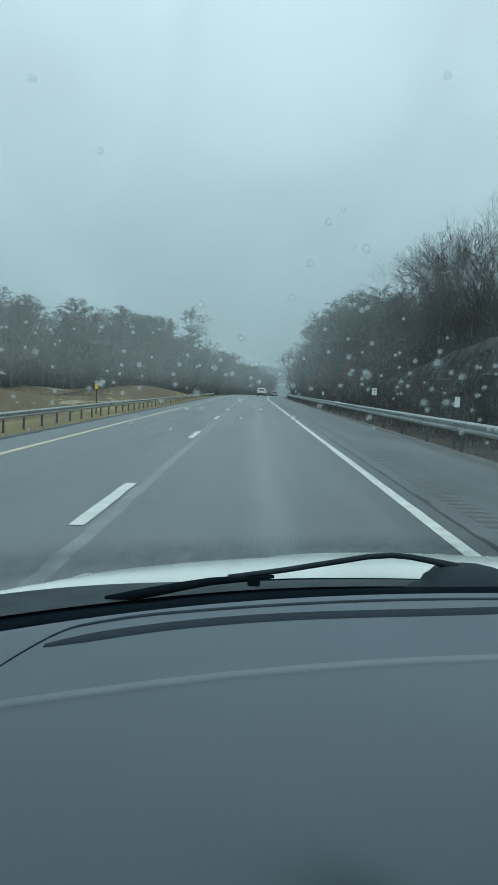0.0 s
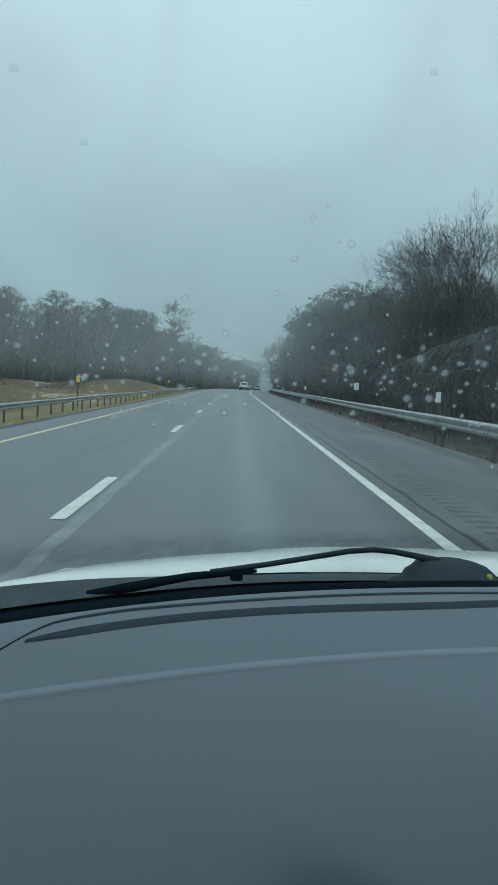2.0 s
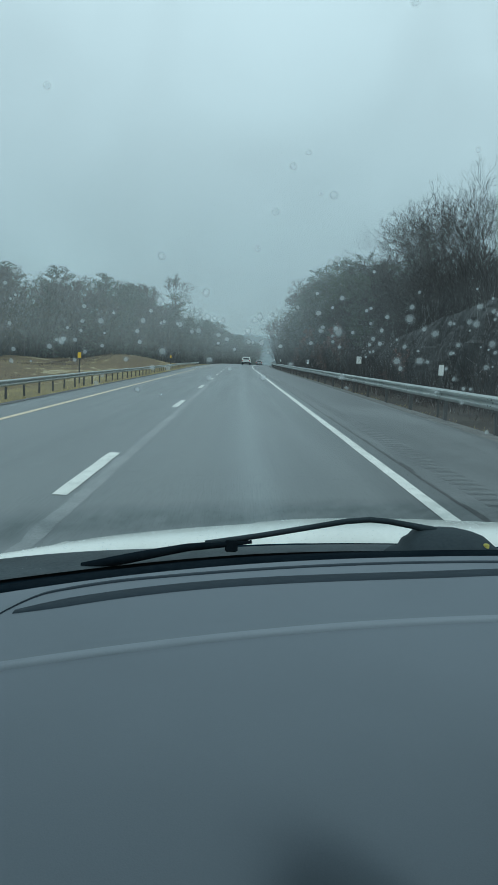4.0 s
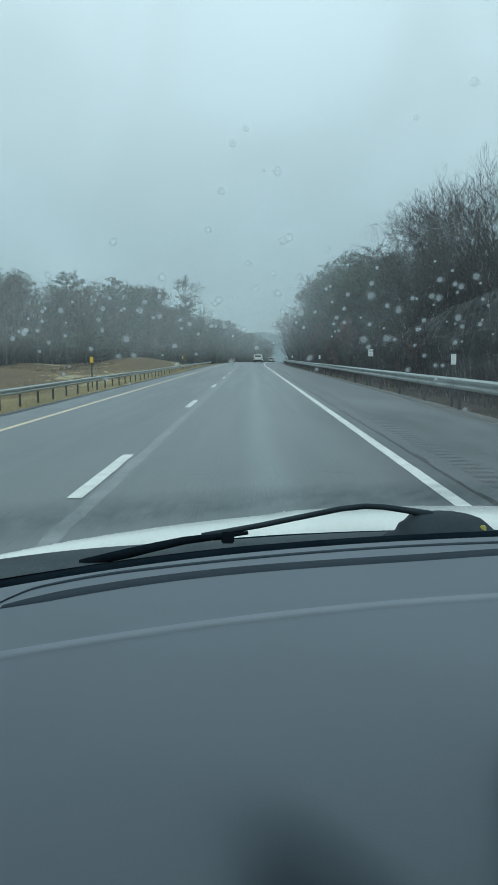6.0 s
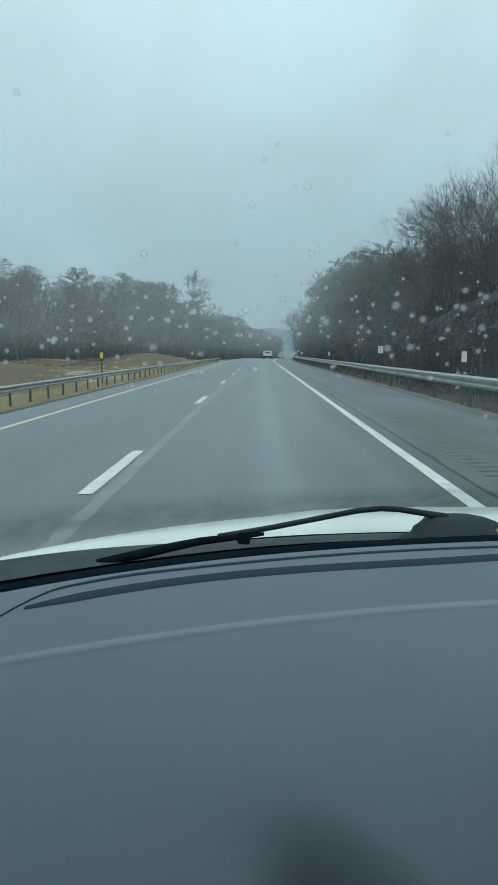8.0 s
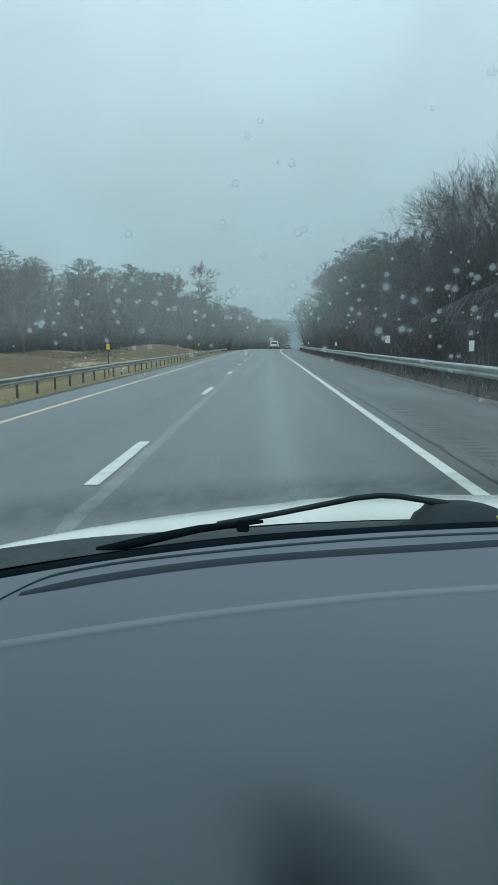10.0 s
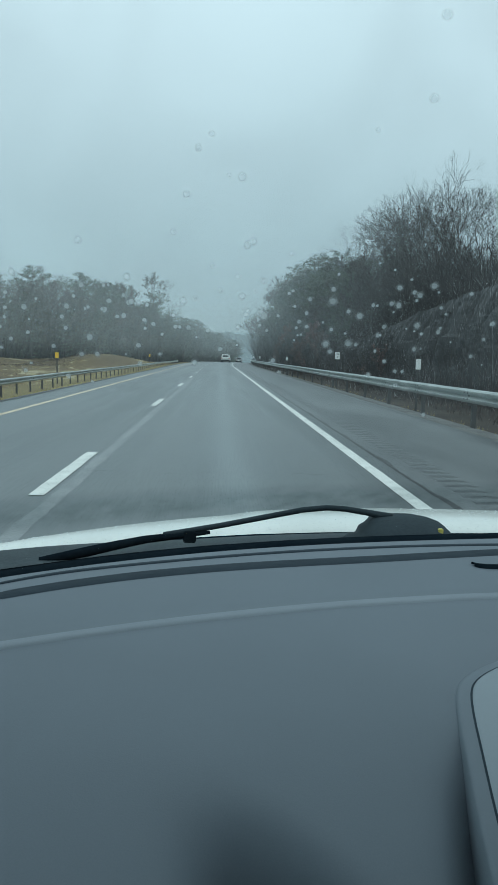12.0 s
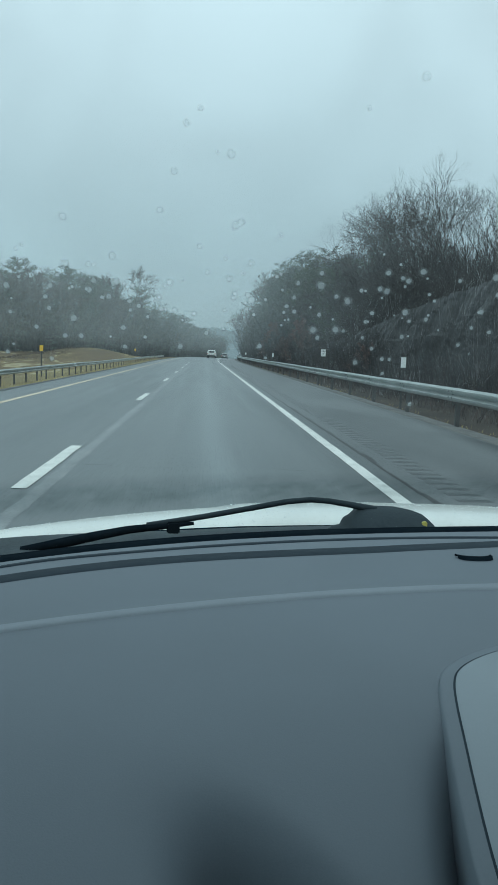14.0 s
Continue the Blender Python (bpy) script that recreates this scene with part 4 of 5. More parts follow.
def pine_meshes(seed, height, low=0.22, width=0.30, gap=0.42, dense=1.0, broad=False, leaf=1.0):
    rng = random.Random(seed)
    pts, rad, _ = grow(rng, Vector((0, 0, -0.3)), Vector((0, 0, 1)), height + 0.2, 0.06 + 0.009 * height, 9, 0.08, 0.03)
    trunk = tube(pts, [max(0.02, r) for r in rad], 7)
    segs, verts, faces = [], [], []
    h = low * height
    while h < height * 0.985:
        t = h / height
        i = min(8, int(t * 9))
        c = pts[i].lerp(pts[i + 1], t * 9 - i)
        turn = rng.uniform(0, 6.3)
        n = rng.randint(4, 6)
        reach = (height * width * (1 - t) ** 0.8 + 0.35) * rng.uniform(0.65, 1.15) * (0.65 + 0.35 * smooth(low, low + 0.25, t))
        if broad:
            reach = height * width * math.sqrt(max(0.03, 1 - ((t - 0.62) / 0.42) ** 2)) * rng.uniform(0.55, 1.2)
        for k in range(n):
            if rng.random() < (0.3 if broad else 0.13):
                continue
            a = turn + 2 * math.pi * k / n + rng.uniform(-0.35, 0.35)
            length = reach * rng.uniform(0.6, 1.15)
            d = Vector((math.cos(a), math.sin(a), rng.uniform(0.02, 0.28) + 0.25 * t))
            bp, br, _ = grow(rng, c, d.normalized(), length, 0.03, 3, 0.03, 0.08)
            for q in range(3):
                segs.append((bp[q], bp[q + 1], max(br[q], 0.012), max(br[q + 1], 0.008)))
            for _ in range(int(dense * (6 + length * 17))):
                m = (1 - rng.random() ** 1.5 * 0.85) * 3
                b = min(2, int(m))
                p = bp[b].lerp(bp[b + 1], m - b)
                s = 0.10 + 0.30 * (m / 3) * min(1.0, length / 2.5)
                p = p + Vector((rng.gauss(0, s), rng.gauss(0, s), rng.gauss(0, s * 0.33)))
                x = Vector((rng.uniform(-1, 1), rng.uniform(-1, 1), rng.uniform(-0.2, 0.6))).normalized()
                y = off(rng, x, math.pi / 2)
                l, w = leaf * rng.uniform(0.14, 0.30), leaf * rng.uniform(0.035, 0.085)
                o = len(verts)
                verts.extend((p - x * l, p - y * w, p + x * l, p + y * w))
                faces.append((o, o + 1, o + 2, o + 3))
        h += gap * rng.uniform(0.75, 1.25)
    return merge(trunk, prisms(segs, 0.017)), (verts, faces)


def vase_tree_meshes(seed, height, split=0.42, depth=6, fork=(0.20, 0.46), thin=1.0, ends=4, limbs=4, stout=1.0):
    """A leafless tree whose trunk parts into rising limbs that fork again and again into a fan of fine twigs."""
    rng = random.Random(seed)
    pts, rad, d = grow(rng, Vector((0, 0, -0.3)), Vector((0, 0, 1)), height * split + 0.3, 0.05 + 0.010 * height, 6, 0.06, 0.06)
    trunk = tube(pts, [r * (1.0 if i == 0 else 1.15) for i, r in enumerate(rad)], 7)
    segs = []
    end_r = rad[-1] * 1.25 * stout

    def fork_on(p, d, length, r, level):
        q = p
        for _ in range(2):
            d = (d + Vector((rng.gauss(0, 0.10), rng.gauss(0, 0.10), rng.gauss(0.025, 0.06)))).normalized()
            n = q + d * (length * 0.5)
            segs.append((q, n, max(r, 0.014 * thin), max(r * 0.82, 0.011 * thin)))
            q, r = n, r * 0.84
        if level == 0:
            for _ in range(ends):
                e = (off(rng, d, rng.uniform(0.15, 0.75)) + Vector((0, 0, 0.12))).normalized()
                m = q + e * length * rng.uniform(0.4, 0.9)
                segs.append((q, m, 0.009 * thin, 0.005 * thin))
                segs.append((q.lerp(m, 0.45), q.lerp(m, 0.45) + off(rng, e, 0.6) * length * 0.5, 0.007 * thin, 0.004 * thin))
            return
        n = 3 if rng.random() < 0.30 else 2
        for k in range(n):
            e = off(rng, d, rng.uniform(*fork) * (0.55 if k == 0 else 1.15))
            fork_on(q, e, length * rng.uniform(0.66, 0.88), r * (0.80 if k == 0 else 0.62), level - 1)
        if level < depth - 1 and rng.random() < 0.75:
            fork_on(p.lerp(q, 0.5), off(rng, d, rng.uniform(0.5, 0.95)), length * 0.5, r * 0.4, max(0, level - 2))
    top = pts[-1]
    for k in range(limbs):
        a = 2 * math.pi * (k + rng.uniform(-0.3, 0.3)) / limbs
        lean = 0.15 if k == 0 else rng.uniform(0.38, 0.75)
        e = Vector((math.sin(lean) * math.cos(a), math.sin(lean) * math.sin(a), math.cos(lean)))
        fork_on(pts[-1 - (k % 2)].lerp(top, 0.6), e, height * (1 - split) * rng.uniform(0.26, 0.32), end_r * rng.uniform(0.55, 0.8), depth - 1)
    for _ in range(limbs):
        m = rng.uniform(0.45, 0.95) * 6
        b = min(5, int(m))
        fork_on(pts[b].lerp(pts[b + 1], m - b), off(rng, Vector((0, 0, 1)), rng.uniform(0.6, 1.1)), height * 0.10, 0.03, 3)
    high = max(v.z for g in segs for v in g[:2])
    k = height / high
    trunk = ([Vector(v) * k for v in trunk[0]], trunk[1])
    return trunk, prisms([(a * k, b * k, ra, rb) for a, b, ra, rb in segs], 0.0135 * max(1.0, thin))


def build_tree(name, meshes, trunk_mat, crown_mat, label, category):
    root = new(name)
    tagged(root, label, category)
    (tv, tf), (cv, cf) = meshes
    mesh_object("trunk", tv, tf, trunk_mat, root, smooth=True)
    mesh_object("crown", cv, cf, crown_mat, root)
    return root


def leafy_meshes(seed, height):
    """A many-stemmed shrub that has kept its dead leaves."""
    rng = random.Random(seed)
    trunk, twigs = bare_tree_meshes(seed, height, 0.1, 11, 0.45, 0.8, 4, 3, 1, (0.4, 1.1))
    verts, faces = [], []
    tv = twigs[0]
    for _ in range(2600):
        p = tv[rng.randrange(len(tv))] + Vector((rng.gauss(0, 0.08), rng.gauss(0, 0.08), rng.gauss(0, 0.08)))
        x = Vector((rng.uniform(-1, 1), rng.uniform(-1, 1), rng.uniform(-0.8, 0.2))).normalized()
        y = off(rng, x, math.pi / 2)
        l, w = rng.uniform(0.04, 0.09), rng.uniform(0.025, 0.045)
        o = len(verts)
        verts.extend((p - x * l, p - y * w, p + x * l, p + y * w))
        faces.append((o, o + 1, o + 2, o + 3))
    return merge(trunk, twigs), (verts, faces)


WOOD = random.Random(11)
planted = {}


def plant(key, x, y, size, turn=None, group=""):
    """Sets a copy of a tree on the ground, the first one being the tree itself."""
    ob, used = planted[key]
    a = WOOD.uniform(0, 360) if turn is None else turn
    m = pose(x, y, land(x, y) - 0.05, WOOD.uniform(-2, 2), WOOD.uniform(-2, 2), a)
    if used:
        ob = copy_thing(ob, m)
    else:
        ob.matrix_basis = m
        planted[key][1] = True
    k = size * WOOD.uniform(0.94, 1.06)
    ob.scale = (k, k, k)
    if group:
        tagged(ob, group=group)
    return ob


for i in range(5):
    planted["bare", i] = [build_tree("bare_tree", vase_tree_meshes(20 + i, 14.0, 0.30 + 0.04 * i, 6, (0.28, 0.62), 0.5, 2, 3 + i % 2, 2.1), BARK, TWIG, "tall leafless tree with dark wet bark", "tree"), False]
    planted["grey", i] = [build_tree("bare_tree", vase_tree_meshes(40 + i, 16.0, 0.28 + 0.05 * i, 6, (0.20, 0.50), 2.2, 3, 4), HAZED_BARK, HAZED_TWIG, "leafless tree, greyed for haze, at the edge of the woods", "tree"), False]
for i in range(3):
    planted["shrub", i] = [build_tree("sapling", vase_tree_meshes(60 + i, 6.0, 0.14, 5, (0.22, 0.55), 0.7, 4, 4), BARK, TWIG, "slender leafless sapling on the rocky bank", "sapling"), False]
    planted["pine", i] = [build_tree("pine_tree", pine_meshes(80 + i, 14.0, 0.14 + 0.08 * i, 0.25 + 0.02 * i, 0.5, 2.7, i > 0, 0.52), BARK, NEEDLE, "dark green white pine with layered boughs", "pine tree"), False]
    planted["far_pine", i] = [build_tree("pine_tree", pine_meshes(90 + i, 16.0, 0.25 + 0.09 * i, 0.22 + 0.02 * i, 0.68, 1.0, True), HAZED_BARK, HAZED_NEEDLE, "white pine with flat boughs, paled grey-green for haze", "pine tree"), False]
    planted["young_pine", i] = [build_tree("young_pine", pine_meshes(100 + i, 9.0, 0.04, 0.33, 0.55, 0.65), HAZED_BARK, HAZED_NEEDLE, "bushy young pine, paled grey-green for haze, at the wood's edge", "pine tree"), False]
DEAD_LEAF = material("dead_russet_leaves", [(0.075, 0.037, 0.031), (0.12, 0.057, 0.046), (0.18, 0.092, 0.07)], rough=0.8, scale=1.5, fine=9, bump=0, island=0.5)
planted["russet", 0] = [build_tree("russet_shrub", leafy_meshes(121, 5.0), BARK, DEAD_LEAF, "shrub with dead russet leaves beside the rock", "shrub"), False]
planted["lone", 0] = [build_tree("lone_tree", vase_tree_meshes(9, 20.0, 0.78, 5, (0.3, 0.6), 2.0, 3, 5), HAZED_BARK, HAZED_TWIG, "lone tall tree with a small bare crown above the woods", "tree"), False]
FULL = {"bare": 14.0, "grey": 16.0, "shrub": 6.0, "pine": 14.0, "far_pine": 16.0, "young_pine": 9.0, "lone": 20.0}


def left_edge(y):
    return float(np.interp(y, (85, 110, 150, 250, 420), (-62, -40, -27, -19, -13)))


def canopy(u, y):
    """The height of the woods' canopy over the road, by the bearing from the start of the road."""
    s = u / y
    if s < 0:
        rise = np.interp(-s, (0.016, 0.05, 0.083, 0.124, 0.165, 0.206, 0.25, 0.28, 0.36, 0.6), (0.040, 0.052, 0.072, 0.090, 0.101, 0.110, 0.113, 0.118, 0.128, 0.14))
    else:
        rise = np.interp(s, (0.03, 0.06, 0.085, 0.115, 0.157, 0.19, 0.23, 0.28, 0.33, 0.4, 0.6), (0.025, 0.046, 0.086, 0.116, 0.146, 0.162, 0.205, 0.245, 0.262, 0.255, 0.23))
    return 1.42 + float(rise) * y


def grow_to(kind, u, y, share, group):
    """A tree of that kind that reaches a share of the canopy's height."""
    x = u + bend(y)
    if u < 0 and x > 0.03 * y:
        return
    top = canopy(x, y) if u > 0 or x < -0.016 * y else 1.42 + y * float(np.interp(x / y, (-0.016, 0.03), (0.040, 0.021)))
    size = (top * share - land(x, y)) / FULL[kind[0]]
    if size > 0.15:
        plant(kind, x, y, size, group=group)


def plant_left():
    group = "woods beyond the median"
    for k in range(84):
        y = 96 + 330 * (k / 84) ** 1.35 + WOOD.uniform(-3, 3)
        row = k % 3
        u = left_edge(y) - row * WOOD.uniform(4, 8) - WOOD.uniform(0, 3)
        tall = k % 5 == 0
        kind = ("far_pine", WOOD.randrange(3)) if WOOD.random() < 0.62 else ("grey", WOOD.randrange(5))
        grow_to(kind, u, y, WOOD.uniform(1.0, 1.14) if tall else WOOD.uniform(0.78, 0.98), group)
    for k in range(26):
        y = 84 + WOOD.uniform(0, 26)
        u = -36 - 1.8 * k + WOOD.uniform(-3, 3)
        kind = ("far_pine", WOOD.randrange(3)) if WOOD.random() < 0.45 else ("grey", WOOD.randrange(5))
        grow_to(kind, u, y + 0.3 * k, WOOD.uniform(0.8, 1.1), group)
    for k in range(62):
        y = 93 + 270 * (k / 62) ** 1.4 + WOOD.uniform(-2, 2)
        u = left_edge(y) + WOOD.uniform(-9, 0.5)
        grow_to(("young_pine", k % 3), u, y, WOOD.uniform(0.5, 0.82), "young pines below the woods")
    for k in range(24):
        grow_to(("young_pine", k % 3), -36 - 40 * WOOD.random(), 84 + 16 * WOOD.random(), WOOD.uniform(0.5, 0.75), "young pines below the woods")
    plant(("lone", 0), -25.0 + bend(196), 196, 1.32)


def plant_right():
    group = "woods above the rock"
    for k in range(11):
        y = 30 + 32 * ((k + WOOD.random()) / 11)
        u = 13.2 + 4.5 * WOOD.random()
        grow_to(("bare", k % 5), u, y, WOOD.uniform(0.94, 1.10), group)
    for k in range(18):
        y = 24 + 36 * ((k + WOOD.random()) / 18)
        u = 13.5 + 9 * WOOD.random()
        grow_to(("bare", WOOD.randrange(5)), u, y, WOOD.uniform(0.58, 0.74), group)
    for k in range(34):
        y = 54 + 44 * ((k + WOOD.random()) / 34)
        u = 11.8 + 10 * WOOD.random()
        kind = ("pine", WOOD.randrange(3)) if WOOD.random() < 0.35 and y > 62 else ("bare", WOOD.randrange(5))
        grow_to(kind, u, y, WOOD.uniform(0.72, 1.05), group)
    for k in range(11):
        y = 66 + 4.0 * k + WOOD.uniform(-1.5, 1.5)
        grow_to(("pine", k % 3), 10.9 + 3.2 * WOOD.random(), y, WOOD.uniform(0.75, 0.98), "pines beside the shoulder")
    for k in range(60):
        y = 20 + 75 * WOOD.random()
        u = 11.7 + 3.2 * WOOD.random()
        grow_to(("shrub", WOOD.randrange(3)), u, y, WOOD.uniform(0.55, 0.78), "saplings on the bank")
    for k in range(40):
        y = 92 + 190 * (k / 40) ** 1.2 + WOOD.uniform(-2, 2)
        u = 11.0 - 2.2 * smooth(105, 150, y) + (k % 3) * 4.5 + WOOD.uniform(-1, 2)
        kind = ("far_pine", WOOD.randrange(3)) if WOOD.random() < 0.55 else ("grey", WOOD.randrange(5))
        grow_to(kind, u, y, WOOD.uniform(0.8, 1.05), "woods along the shoulder")


plant_left()
plant_right()
for u, y, k in ((9.4, 66, 0.9), (10.0, 72, 1.15), (9.2, 79, 0.8), (9.0, 38, 0.5), (9.6, 96, 1.2)):
    plant(("russet", 0), u + bend(y), y, k, group="russet shrubs")
for key in planted:
    if not planted[key][1]:
        y = WOOD.uniform(70, 130)
        plant(key, 17.0 + WOOD.uniform(0, 6) + bend(y), y, 0.7, group="woods along the shoulder")


def brush(name, seed, count, spot, low, high, wide, mat, label, lean=0.18, twigs=0):
    """A thicket of thin stems, with side twigs where asked for."""
    rng = random.Random(seed)
    verts, faces = [], []

    def blade(p, q, w):
        a = rng.uniform(0, math.pi)
        dx, dy = math.cos(a) * w, math.sin(a) * w
        o = len(verts)
        verts.extend(((p[0] - dx, p[1] - dy, p[2]), (p[0] + dx, p[1] + dy, p[2]), (q[0] + dx * 0.3, q[1] + dy * 0.3, q[2]), (q[0] - dx * 0.3, q[1] - dy * 0.3, q[2])))
        faces.append((o, o + 1, o + 2, o + 3))
    for _ in range(count):
        x, y = spot(rng)
        p = Vector((x, y, land(x, y) - 0.1))
        h = low + (high - low) * rng.random() ** 1.6
        q = p + Vector((rng.gauss(0, lean) * h, rng.gauss(0, lean) * h, h))
        blade(p, q, wide * rng.uniform(0.5, 1.3))
        for _ in range(twigs):
            t = rng.uniform(0.25, 1.0)
            a = p.lerp(q, t)
            l = h * rng.uniform(0.12, 0.32)
            b = a + Vector((rng.uniform(-1, 1), rng.uniform(-1, 1), rng.uniform(0.1, 1.1))).normalized() * l
            blade(a, b, wide * 0.5)
    ob = mesh_object(name, verts, faces, mat)
    tagged(ob, label, "undergrowth", kind="stuff")


def spot_left(rng):
    y = 92 + 235 * rng.random() ** 1.4
    return left_edge(y) - 1.5 - rng.random() ** 1.3 * 16 + bend(y), y


def spot_left_near(rng):
    return -36 - 55 * rng.random(), 82 + 25 * rng.random()


def spot_right(rng):
    y = 88 + 210 * rng.random() ** 1.3
    near = 10.0 - 3.2 * smooth(105, 150, y)
    return near + rng.random() * (22 - near) + bend(y), y


def spot_bank(rng):
    y = 8 + 90 * rng.random()
    return 11.5 + 12 * rng.random() ** 1.4 + bend(y), y


def spot_deep(rng):
    y = 24 + 85 * rng.random()
    return 15 + 24 * rng.random() + bend(y), y


def spot_verge(rng):
    y = 3 + 210 * rng.random() ** 1.3
    return 7.3 + 2.2 * rng.random() + bend(y), y


def spot_rail(rng):
    y = 2 + 80 * rng.random() ** 1.5
    return 5.85 + 0.9 * rng.random() + bend(y), y


def spot_median(rng):
    y = 6 + 100 * rng.random() ** 1.4
    return -6.9 - 5.0 * rng.random() ** 2 + bend(y), y


def spot_field(rng):
    y = 14 + 90 * rng.random()
    return -10 - 45 * rng.random() + bend(y), y


brush("misty_thicket", 1, 7500, spot_left, 3.0, 12.5, 0.11, THICKET, "dense leafless thicket, greyed for haze, below the far trees", 0.30, 9)
brush("edge_thicket", 2, 6000, spot_left_near, 2.5, 11.0, 0.085, THICKET, "dense leafless thicket, greyed for haze, at the field's edge", 0.30, 9)
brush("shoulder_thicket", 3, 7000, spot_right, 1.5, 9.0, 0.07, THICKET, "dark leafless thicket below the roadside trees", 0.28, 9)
brush("deep_woods", 24, 9000, spot_deep, 1.5, 5.6, 0.035, BRUSH, "dark leafless woods behind the rock", 0.22, 9)
brush("bank_thicket", 4, 11000, spot_bank, 0.6, 4.6, 0.012, BRUSH, "tangled brown brush on top of the rock", 0.3, 9)


def spot_foot(rng):
    y = 16 + 95 * rng.random()
    return 8.6 + 1.5 * rng.random() + bend(y), y


def hang_vines():
    """Dead vines and roots that hang over the edge of the rock."""
    rng = random.Random(31)
    verts, faces = [], []
    for _ in range(2800):
        y = 12 + 88 * rng.random()
        h = cliff_height(y)
        p = Vector((10.45 - 0.7 * rng.random() + bend(y), y, h * (1 - 0.75 * rng.random() ** 1.8) + 0.2))
        for _ in range(3):
            q = p + Vector((rng.uniform(-0.25, 0.1), rng.gauss(0, 0.12), -rng.uniform(0.2, 0.7)))
            w = rng.uniform(0.004, 0.010)
            o = len(verts)
            verts.extend((p - Vector((0, w, 0)), p + Vector((0, w, 0)), q + Vector((0, w, 0)), q - Vector((0, w, 0))))
            faces.append((o, o + 1, o + 2, o + 3))
            p = q
    tagged(mesh_object("hanging_vines", verts, faces, BRUSH), "dead brown vines hanging over the rock", "undergrowth", kind="stuff")


hang_vines()
brush("foot_weeds", 15, 3500, spot_foot, 0.3, 2.2, 0.008, RUSSET, "russet dead stalks at the foot of the rock", 0.3, 7)
brush("foot_thicket", 14, 7500, spot_foot, 0.4, 4.2, 0.0065, BRUSH, "leafless brush at the foot of the rock", 0.3, 9)
brush("russet_verge", 5, 16000, spot_verge, 0.10, 0.5, 0.014, RUSSET, "russet dead weeds between guardrail and rock", 0.35)
brush("rail_grass", 6, 1500, spot_rail, 0.04, 0.20, 0.010, STRAW, "straw tufts at the foot of the guardrail", 0.5)
brush("median_grass", 7, 20000, spot_median, 0.05, 0.22, 0.014, STRAW, "dry straw grass along the median guardrail", 0.5)
brush("field_grass", 8, 26000, spot_field, 0.05, 0.22, 0.014, STRAW, "dry winter grass on the median field", 0.5)



def spot_weeds(rng):
    y = 44 + 46 * rng.random()
    u = -13 - 34 * rng.random()
    return (u + bend(y), y) if noise.noise((u * 0.09, y * 0.07, 4.0)) > 0.02 else (-15.5 - 7 * rng.random(), 70 + 24 * rng.random())


brush("field_weeds", 9, 9000, spot_weeds, 0.08, 0.36, 0.014, RUSSET, "patches of dark dead weeds on the median field", 0.4)

# ---- far distance ----


# self-lit material; the haze of distance is put into its emission colour
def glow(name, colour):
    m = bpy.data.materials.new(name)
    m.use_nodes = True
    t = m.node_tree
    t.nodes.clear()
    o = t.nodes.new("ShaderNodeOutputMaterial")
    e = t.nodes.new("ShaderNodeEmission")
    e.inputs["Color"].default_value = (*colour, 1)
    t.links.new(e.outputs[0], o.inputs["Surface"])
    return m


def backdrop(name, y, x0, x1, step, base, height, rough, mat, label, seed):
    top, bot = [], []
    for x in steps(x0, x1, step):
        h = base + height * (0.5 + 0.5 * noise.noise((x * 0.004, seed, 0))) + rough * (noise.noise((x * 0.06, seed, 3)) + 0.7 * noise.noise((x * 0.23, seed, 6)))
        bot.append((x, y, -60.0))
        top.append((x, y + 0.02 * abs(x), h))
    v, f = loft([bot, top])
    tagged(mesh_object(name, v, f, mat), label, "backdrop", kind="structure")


backdrop("backdrop_woods", 640.0, -420, 420, 1.6, 15.0, 14.0, 3.0, glow("haze_glow_woods", (0.215, 0.28, 0.30)), "distant woods backdrop, self-lit in a haze colour", 2.0)
backdrop("backdrop_hill", 1500.0, -1100, 1100, 6.0, 34.0, 36.0, 2.5, glow("haze_glow_hill", (0.34, 0.447, 0.48)), "far hill backdrop, self-lit in a pale haze colour", 9.0)

# ---- haze sheets ----


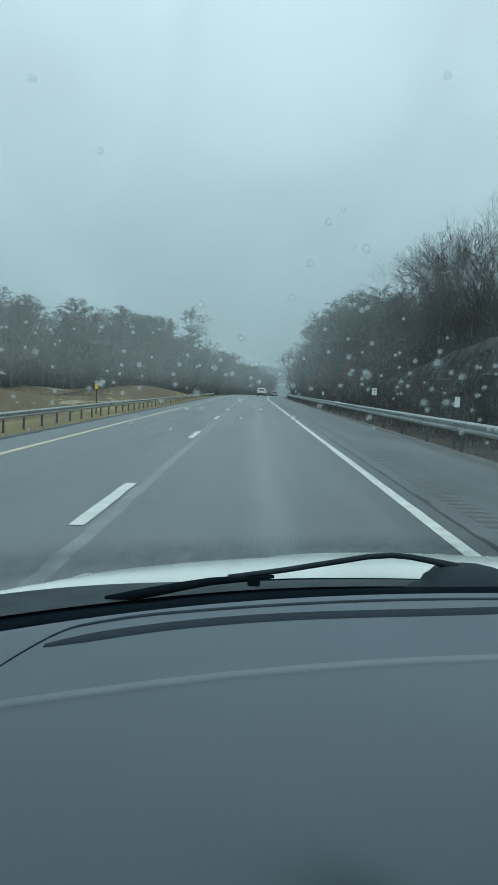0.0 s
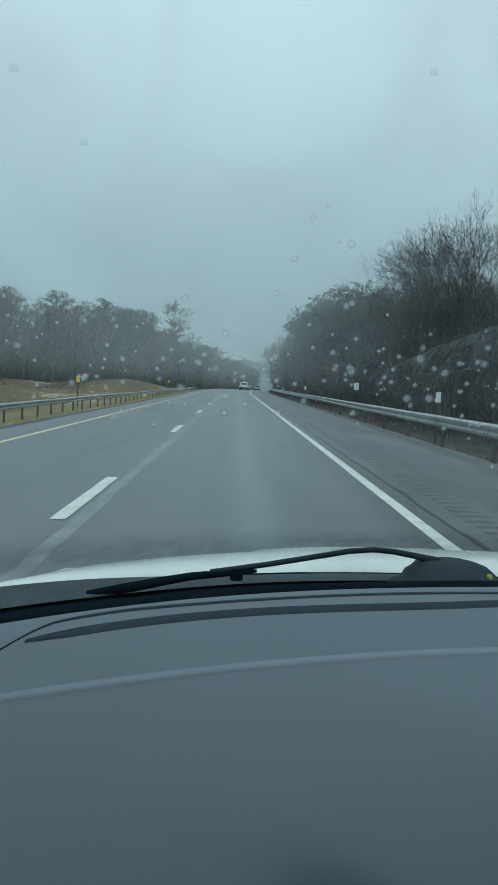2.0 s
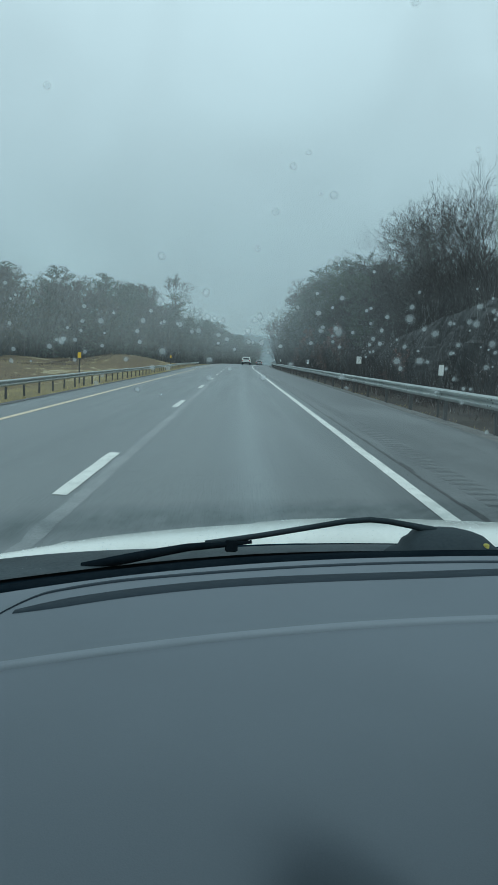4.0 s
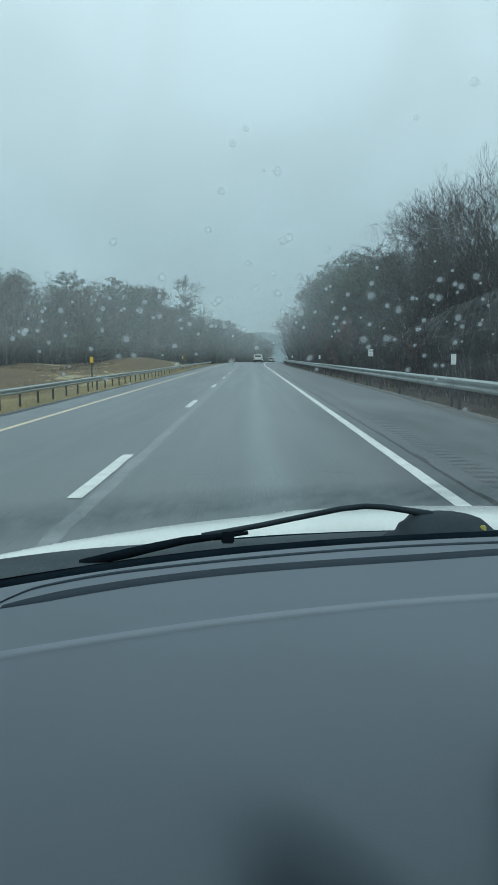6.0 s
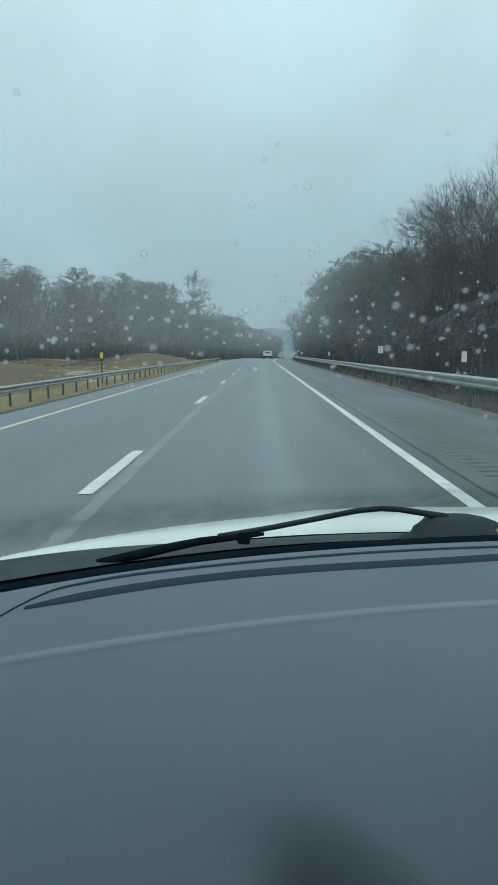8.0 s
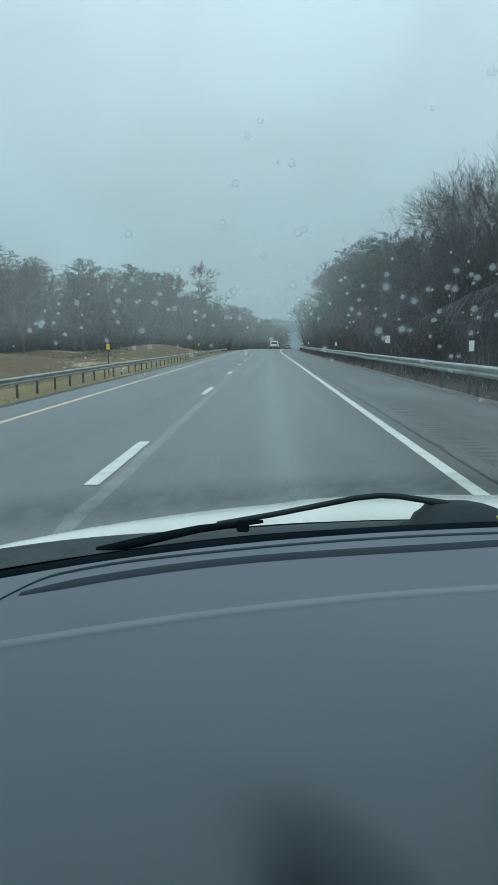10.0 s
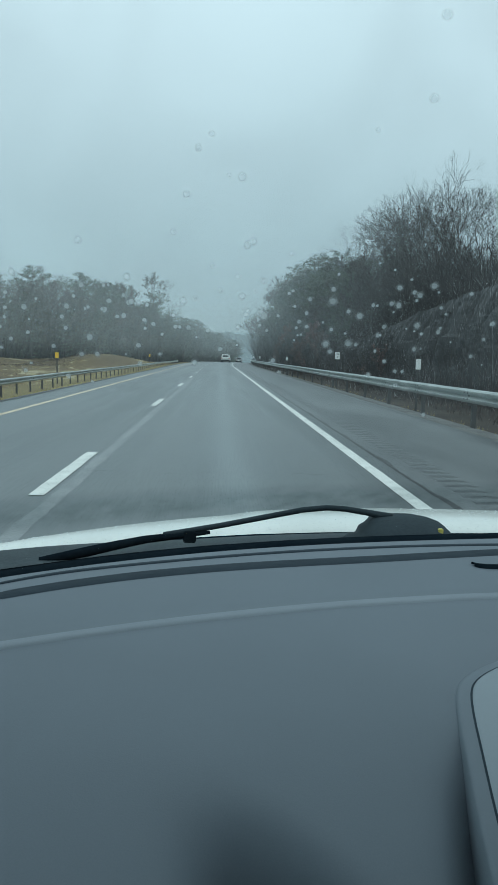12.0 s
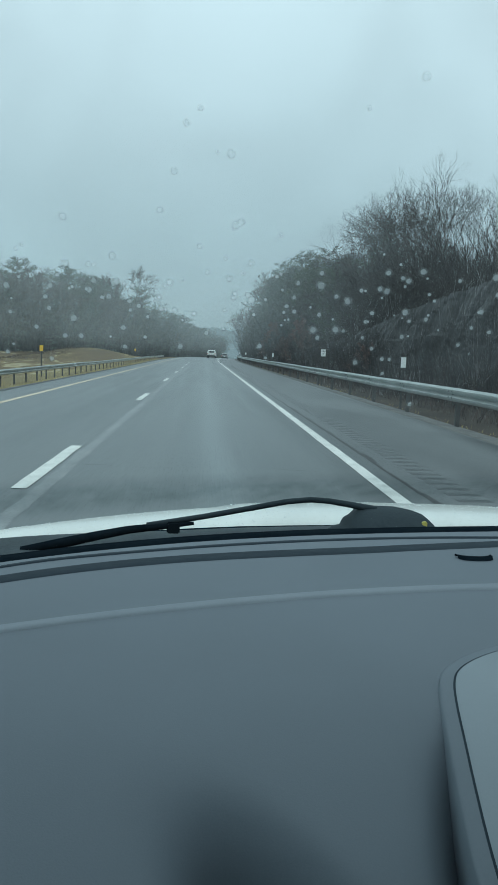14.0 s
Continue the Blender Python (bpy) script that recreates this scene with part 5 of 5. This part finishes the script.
def build_haze_sheets():
    """Thin upright translucent sheets, added as haze, one behind another down the road."""
    m = bpy.data.materials.new("haze_sheet")
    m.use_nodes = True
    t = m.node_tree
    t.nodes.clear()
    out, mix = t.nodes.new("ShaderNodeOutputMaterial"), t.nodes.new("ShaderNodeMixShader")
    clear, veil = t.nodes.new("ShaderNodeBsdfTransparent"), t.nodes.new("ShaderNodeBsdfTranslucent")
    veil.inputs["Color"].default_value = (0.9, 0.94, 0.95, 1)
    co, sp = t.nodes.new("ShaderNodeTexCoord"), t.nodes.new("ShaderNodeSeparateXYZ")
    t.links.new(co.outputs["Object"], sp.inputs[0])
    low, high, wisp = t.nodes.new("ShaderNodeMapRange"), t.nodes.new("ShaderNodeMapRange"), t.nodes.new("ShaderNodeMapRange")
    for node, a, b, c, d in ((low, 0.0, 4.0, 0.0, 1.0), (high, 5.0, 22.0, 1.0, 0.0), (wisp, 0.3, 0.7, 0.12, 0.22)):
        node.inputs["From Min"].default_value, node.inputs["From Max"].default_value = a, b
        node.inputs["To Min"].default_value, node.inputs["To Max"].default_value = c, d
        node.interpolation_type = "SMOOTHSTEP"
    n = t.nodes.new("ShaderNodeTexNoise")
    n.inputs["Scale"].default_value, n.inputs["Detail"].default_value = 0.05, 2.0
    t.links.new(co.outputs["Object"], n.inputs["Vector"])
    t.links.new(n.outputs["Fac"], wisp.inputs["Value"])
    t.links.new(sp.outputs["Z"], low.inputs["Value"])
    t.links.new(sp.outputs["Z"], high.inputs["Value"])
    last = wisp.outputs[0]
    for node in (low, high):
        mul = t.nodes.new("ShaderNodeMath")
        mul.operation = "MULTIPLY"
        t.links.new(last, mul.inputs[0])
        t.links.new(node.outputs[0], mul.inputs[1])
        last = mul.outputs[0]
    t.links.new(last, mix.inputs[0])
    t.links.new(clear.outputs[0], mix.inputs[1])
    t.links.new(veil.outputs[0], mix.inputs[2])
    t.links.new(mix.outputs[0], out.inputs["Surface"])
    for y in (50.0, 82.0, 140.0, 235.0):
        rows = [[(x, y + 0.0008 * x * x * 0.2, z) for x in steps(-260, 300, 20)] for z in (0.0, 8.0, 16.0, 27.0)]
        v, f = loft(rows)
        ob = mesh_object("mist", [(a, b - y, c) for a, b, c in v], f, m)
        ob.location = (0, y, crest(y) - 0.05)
        tagged(ob, "thin translucent sheet added to imitate haze", "mist", kind="structure")


build_haze_sheets()

# ---- roadside signs and markers ----


def build_marker(x, y, top, w, h, plate_mat, label, category, text=None, group=""):
    z = land(x, y)
    ob = thing("mile_marker" if text else "delineator", label, category, (x, y, z), group)
    bm = bmesh.new()
    box(bm, (-0.03, 0.0, -0.4), (0.03, 0.012, top - z), 0.003)
    box(bm, (-0.03, 0.0, -0.4), (-0.022, 0.035, top - z - 0.02))
    box(bm, (0.022, 0.0, -0.4), (0.03, 0.035, top - z - 0.02))
    part("post", bm, POST, ob)
    bm = bmesh.new()
    box(bm, (-w / 2, -0.008, top - z - h), (w / 2, -0.002, top - z + 0.02), 0.002)
    plate = part("plate", bm, plate_mat, ob)
    if text:
        for line, dz, size in text:
            cu = bpy.data.curves.new("numerals", "FONT")
            cu.body, cu.size, cu.align_x, cu.extrude = line, size, "CENTER", 0.001
            tx = new("numerals", cu)
            tx.matrix_basis = pose(0, -0.0105, top - z + dz, 90, 0, 0)
            cu.materials.append(SIGN_DARK)
            tx.parent = plate
    return ob


build_marker(6.45 + bend(37), 37.0, 1.75, 0.26, 0.36, SIGN_WHITE, "white reflective mile marker plate on a steel post", "mile marker", (("116", -0.13, 0.15), ("7", -0.29, 0.15)))
for y in (21.0, 62.0, 104.0, 146.0):
    build_marker(6.2 + bend(y), y, crest(y) + 1.45, 0.16, 0.30, SIGN_WHITE, "slim post with a white reflector behind the guardrail", "delineator", None, "delineators")
for y in (36.0, 84.0):
    build_marker(-8.3 + bend(y), y, crest(y) + 1.35, 0.18, 0.28, SIGN_YELLOW, "slim post with a yellow reflector behind the median guardrail", "delineator", None, "delineators")

# ---- vehicle ahead ----


def build_suv(x, y, paint, label, turn, lamps):
    z = crest(y)
    car = thing("suv", label, "car", (x, y, z))
    prof = [(-2.3, 0.42), (-2.34, 0.75), (-2.28, 1.02), (-2.16, 1.08), (-1.95, 1.62), (-1.6, 1.72), (0.2, 1.72), (0.95, 1.15), (2.0, 1.0), (2.3, 0.8), (2.34, 0.42)]
    rows = []
    for w, k in ((-0.93, 0.96), (-0.90, 1.0), (0.90, 1.0), (0.93, 0.96)):
        rows.append([(w * (1.0 if pz < 1.1 else 0.82), py * k, 0.42 + (pz - 0.42) * (k if pz > 1.1 else 1)) for py, pz in prof])
    v, f = loft(rows)
    n = len(prof)
    f += [tuple(range(n)), tuple(range(3 * n, 4 * n))]
    mesh_object("body", v, f, paint, car)

    def bit(name, lo, hi, mat, label="", parent=car):
        bm = bmesh.new()
        box(bm, lo, hi, 0.015)
        return part(name, bm, mat, parent, label)
    win = bit("rear_window", (-0.62, -0.02, -0.2), (0.62, 0.02, 0.2), GLASS_DARK, "dark tinted rear window")
    win.matrix_basis = pose(0, -2.07, 1.36, -21, 0, 0)
    for s in (-1, 1):
        bit("tail_light", (s * 0.78 - 0.10, -2.37, 0.84), (s * 0.78 + 0.10, -2.27, 1.06), lamps, "red tail light")
        for yy in (-1.4, 1.45):
            bm = bmesh.new()
            bmesh.ops.create_cone(bm, cap_ends=True, segments=20, radius1=0.35, radius2=0.35, depth=0.22)
            bmesh.ops.rotate(bm, verts=bm.verts, matrix=Matrix.Rotation(math.pi / 2, 3, "Y"))
            w = part("wheel", bm, RUBBER, car, "black tyre")
            w.location = (s * 0.80, yy, 0.35)
    bit("bumper", (-0.9, -2.42, 0.42), (0.9, -2.28, 0.62), RUBBER, "dark lower bumper")
    bit("number_plate", (-0.26, -2.40, 0.72), (0.26, -2.36, 0.84), SIGN_WHITE)
    car.rotation_euler = (0, 0, -radians(turn))
    return car


SILVER = material("silver_grey_paint", [(0.22, 0.24, 0.245), (0.30, 0.32, 0.325)], rough=0.3, scale=5, fine=60, bump=0.05, coat=0.4)
build_suv(0.2 + bend(150), 150.0, CAR_WHITE, "white sport utility vehicle driving ahead on wet road", 3.0, TAIL_RED)
build_suv(0.0 + bend(218), 218.0, SILVER, "grey sport utility vehicle far ahead in the mist", 6.0, TAIL_RED)

# ---- rain on the windscreen ----


def build_raindrops():
    rng = random.Random(5)
    meshes = []
    for k in range(3):
        ring = [(math.cos(a) * (1 + 0.2 * noise.noise((math.cos(a), math.sin(a), k * 3.0))), math.sin(a)) for a in [2 * math.pi * q / 12 for q in range(12)]]
        me = bpy.data.meshes.new("raindrop")
        pts = [(x, y, 0.0) for x, y in ring] + [(x * 0.78, y * 0.78, 0.55) for x, y in ring] + [(0, 0, 0.85)]
        tri = []
        for q in range(12):
            n = (q + 1) % 12
            tri += [(q, n, 12 + n, 12 + q), (12 + q, 12 + n, 24)]
        me.from_pydata(pts, [], tri)
        me.materials.append(WATER)
        me.polygons.foreach_set("use_smooth", [True] * len(me.polygons))
        meshes.append(me)
    for _ in range(250):
        x = rng.uniform(-0.30, 0.36)
        t = (rng.gauss(1.443, 0.024) if rng.random() < 0.92 else rng.uniform(1.42, 1.60)) - 1.139
        y, z = screen(x, t / 0.515)
        ob = new("raindrop", meshes[rng.randrange(3)])
        ob.parent = own_car
        r = rng.uniform(0.0018, 0.0044) if rng.random() < 0.8 else rng.uniform(0.003, 0.0055)
        ob.matrix_basis = Matrix.Translation(Vector((x - CAR_X, y + 0.002, z + 0.002))) @ Matrix.Rotation(math.radians(-78), 4, "X") @ Matrix.Diagonal((r, r * rng.uniform(0.85, 1.1), r * 0.4, 1))


build_raindrops()
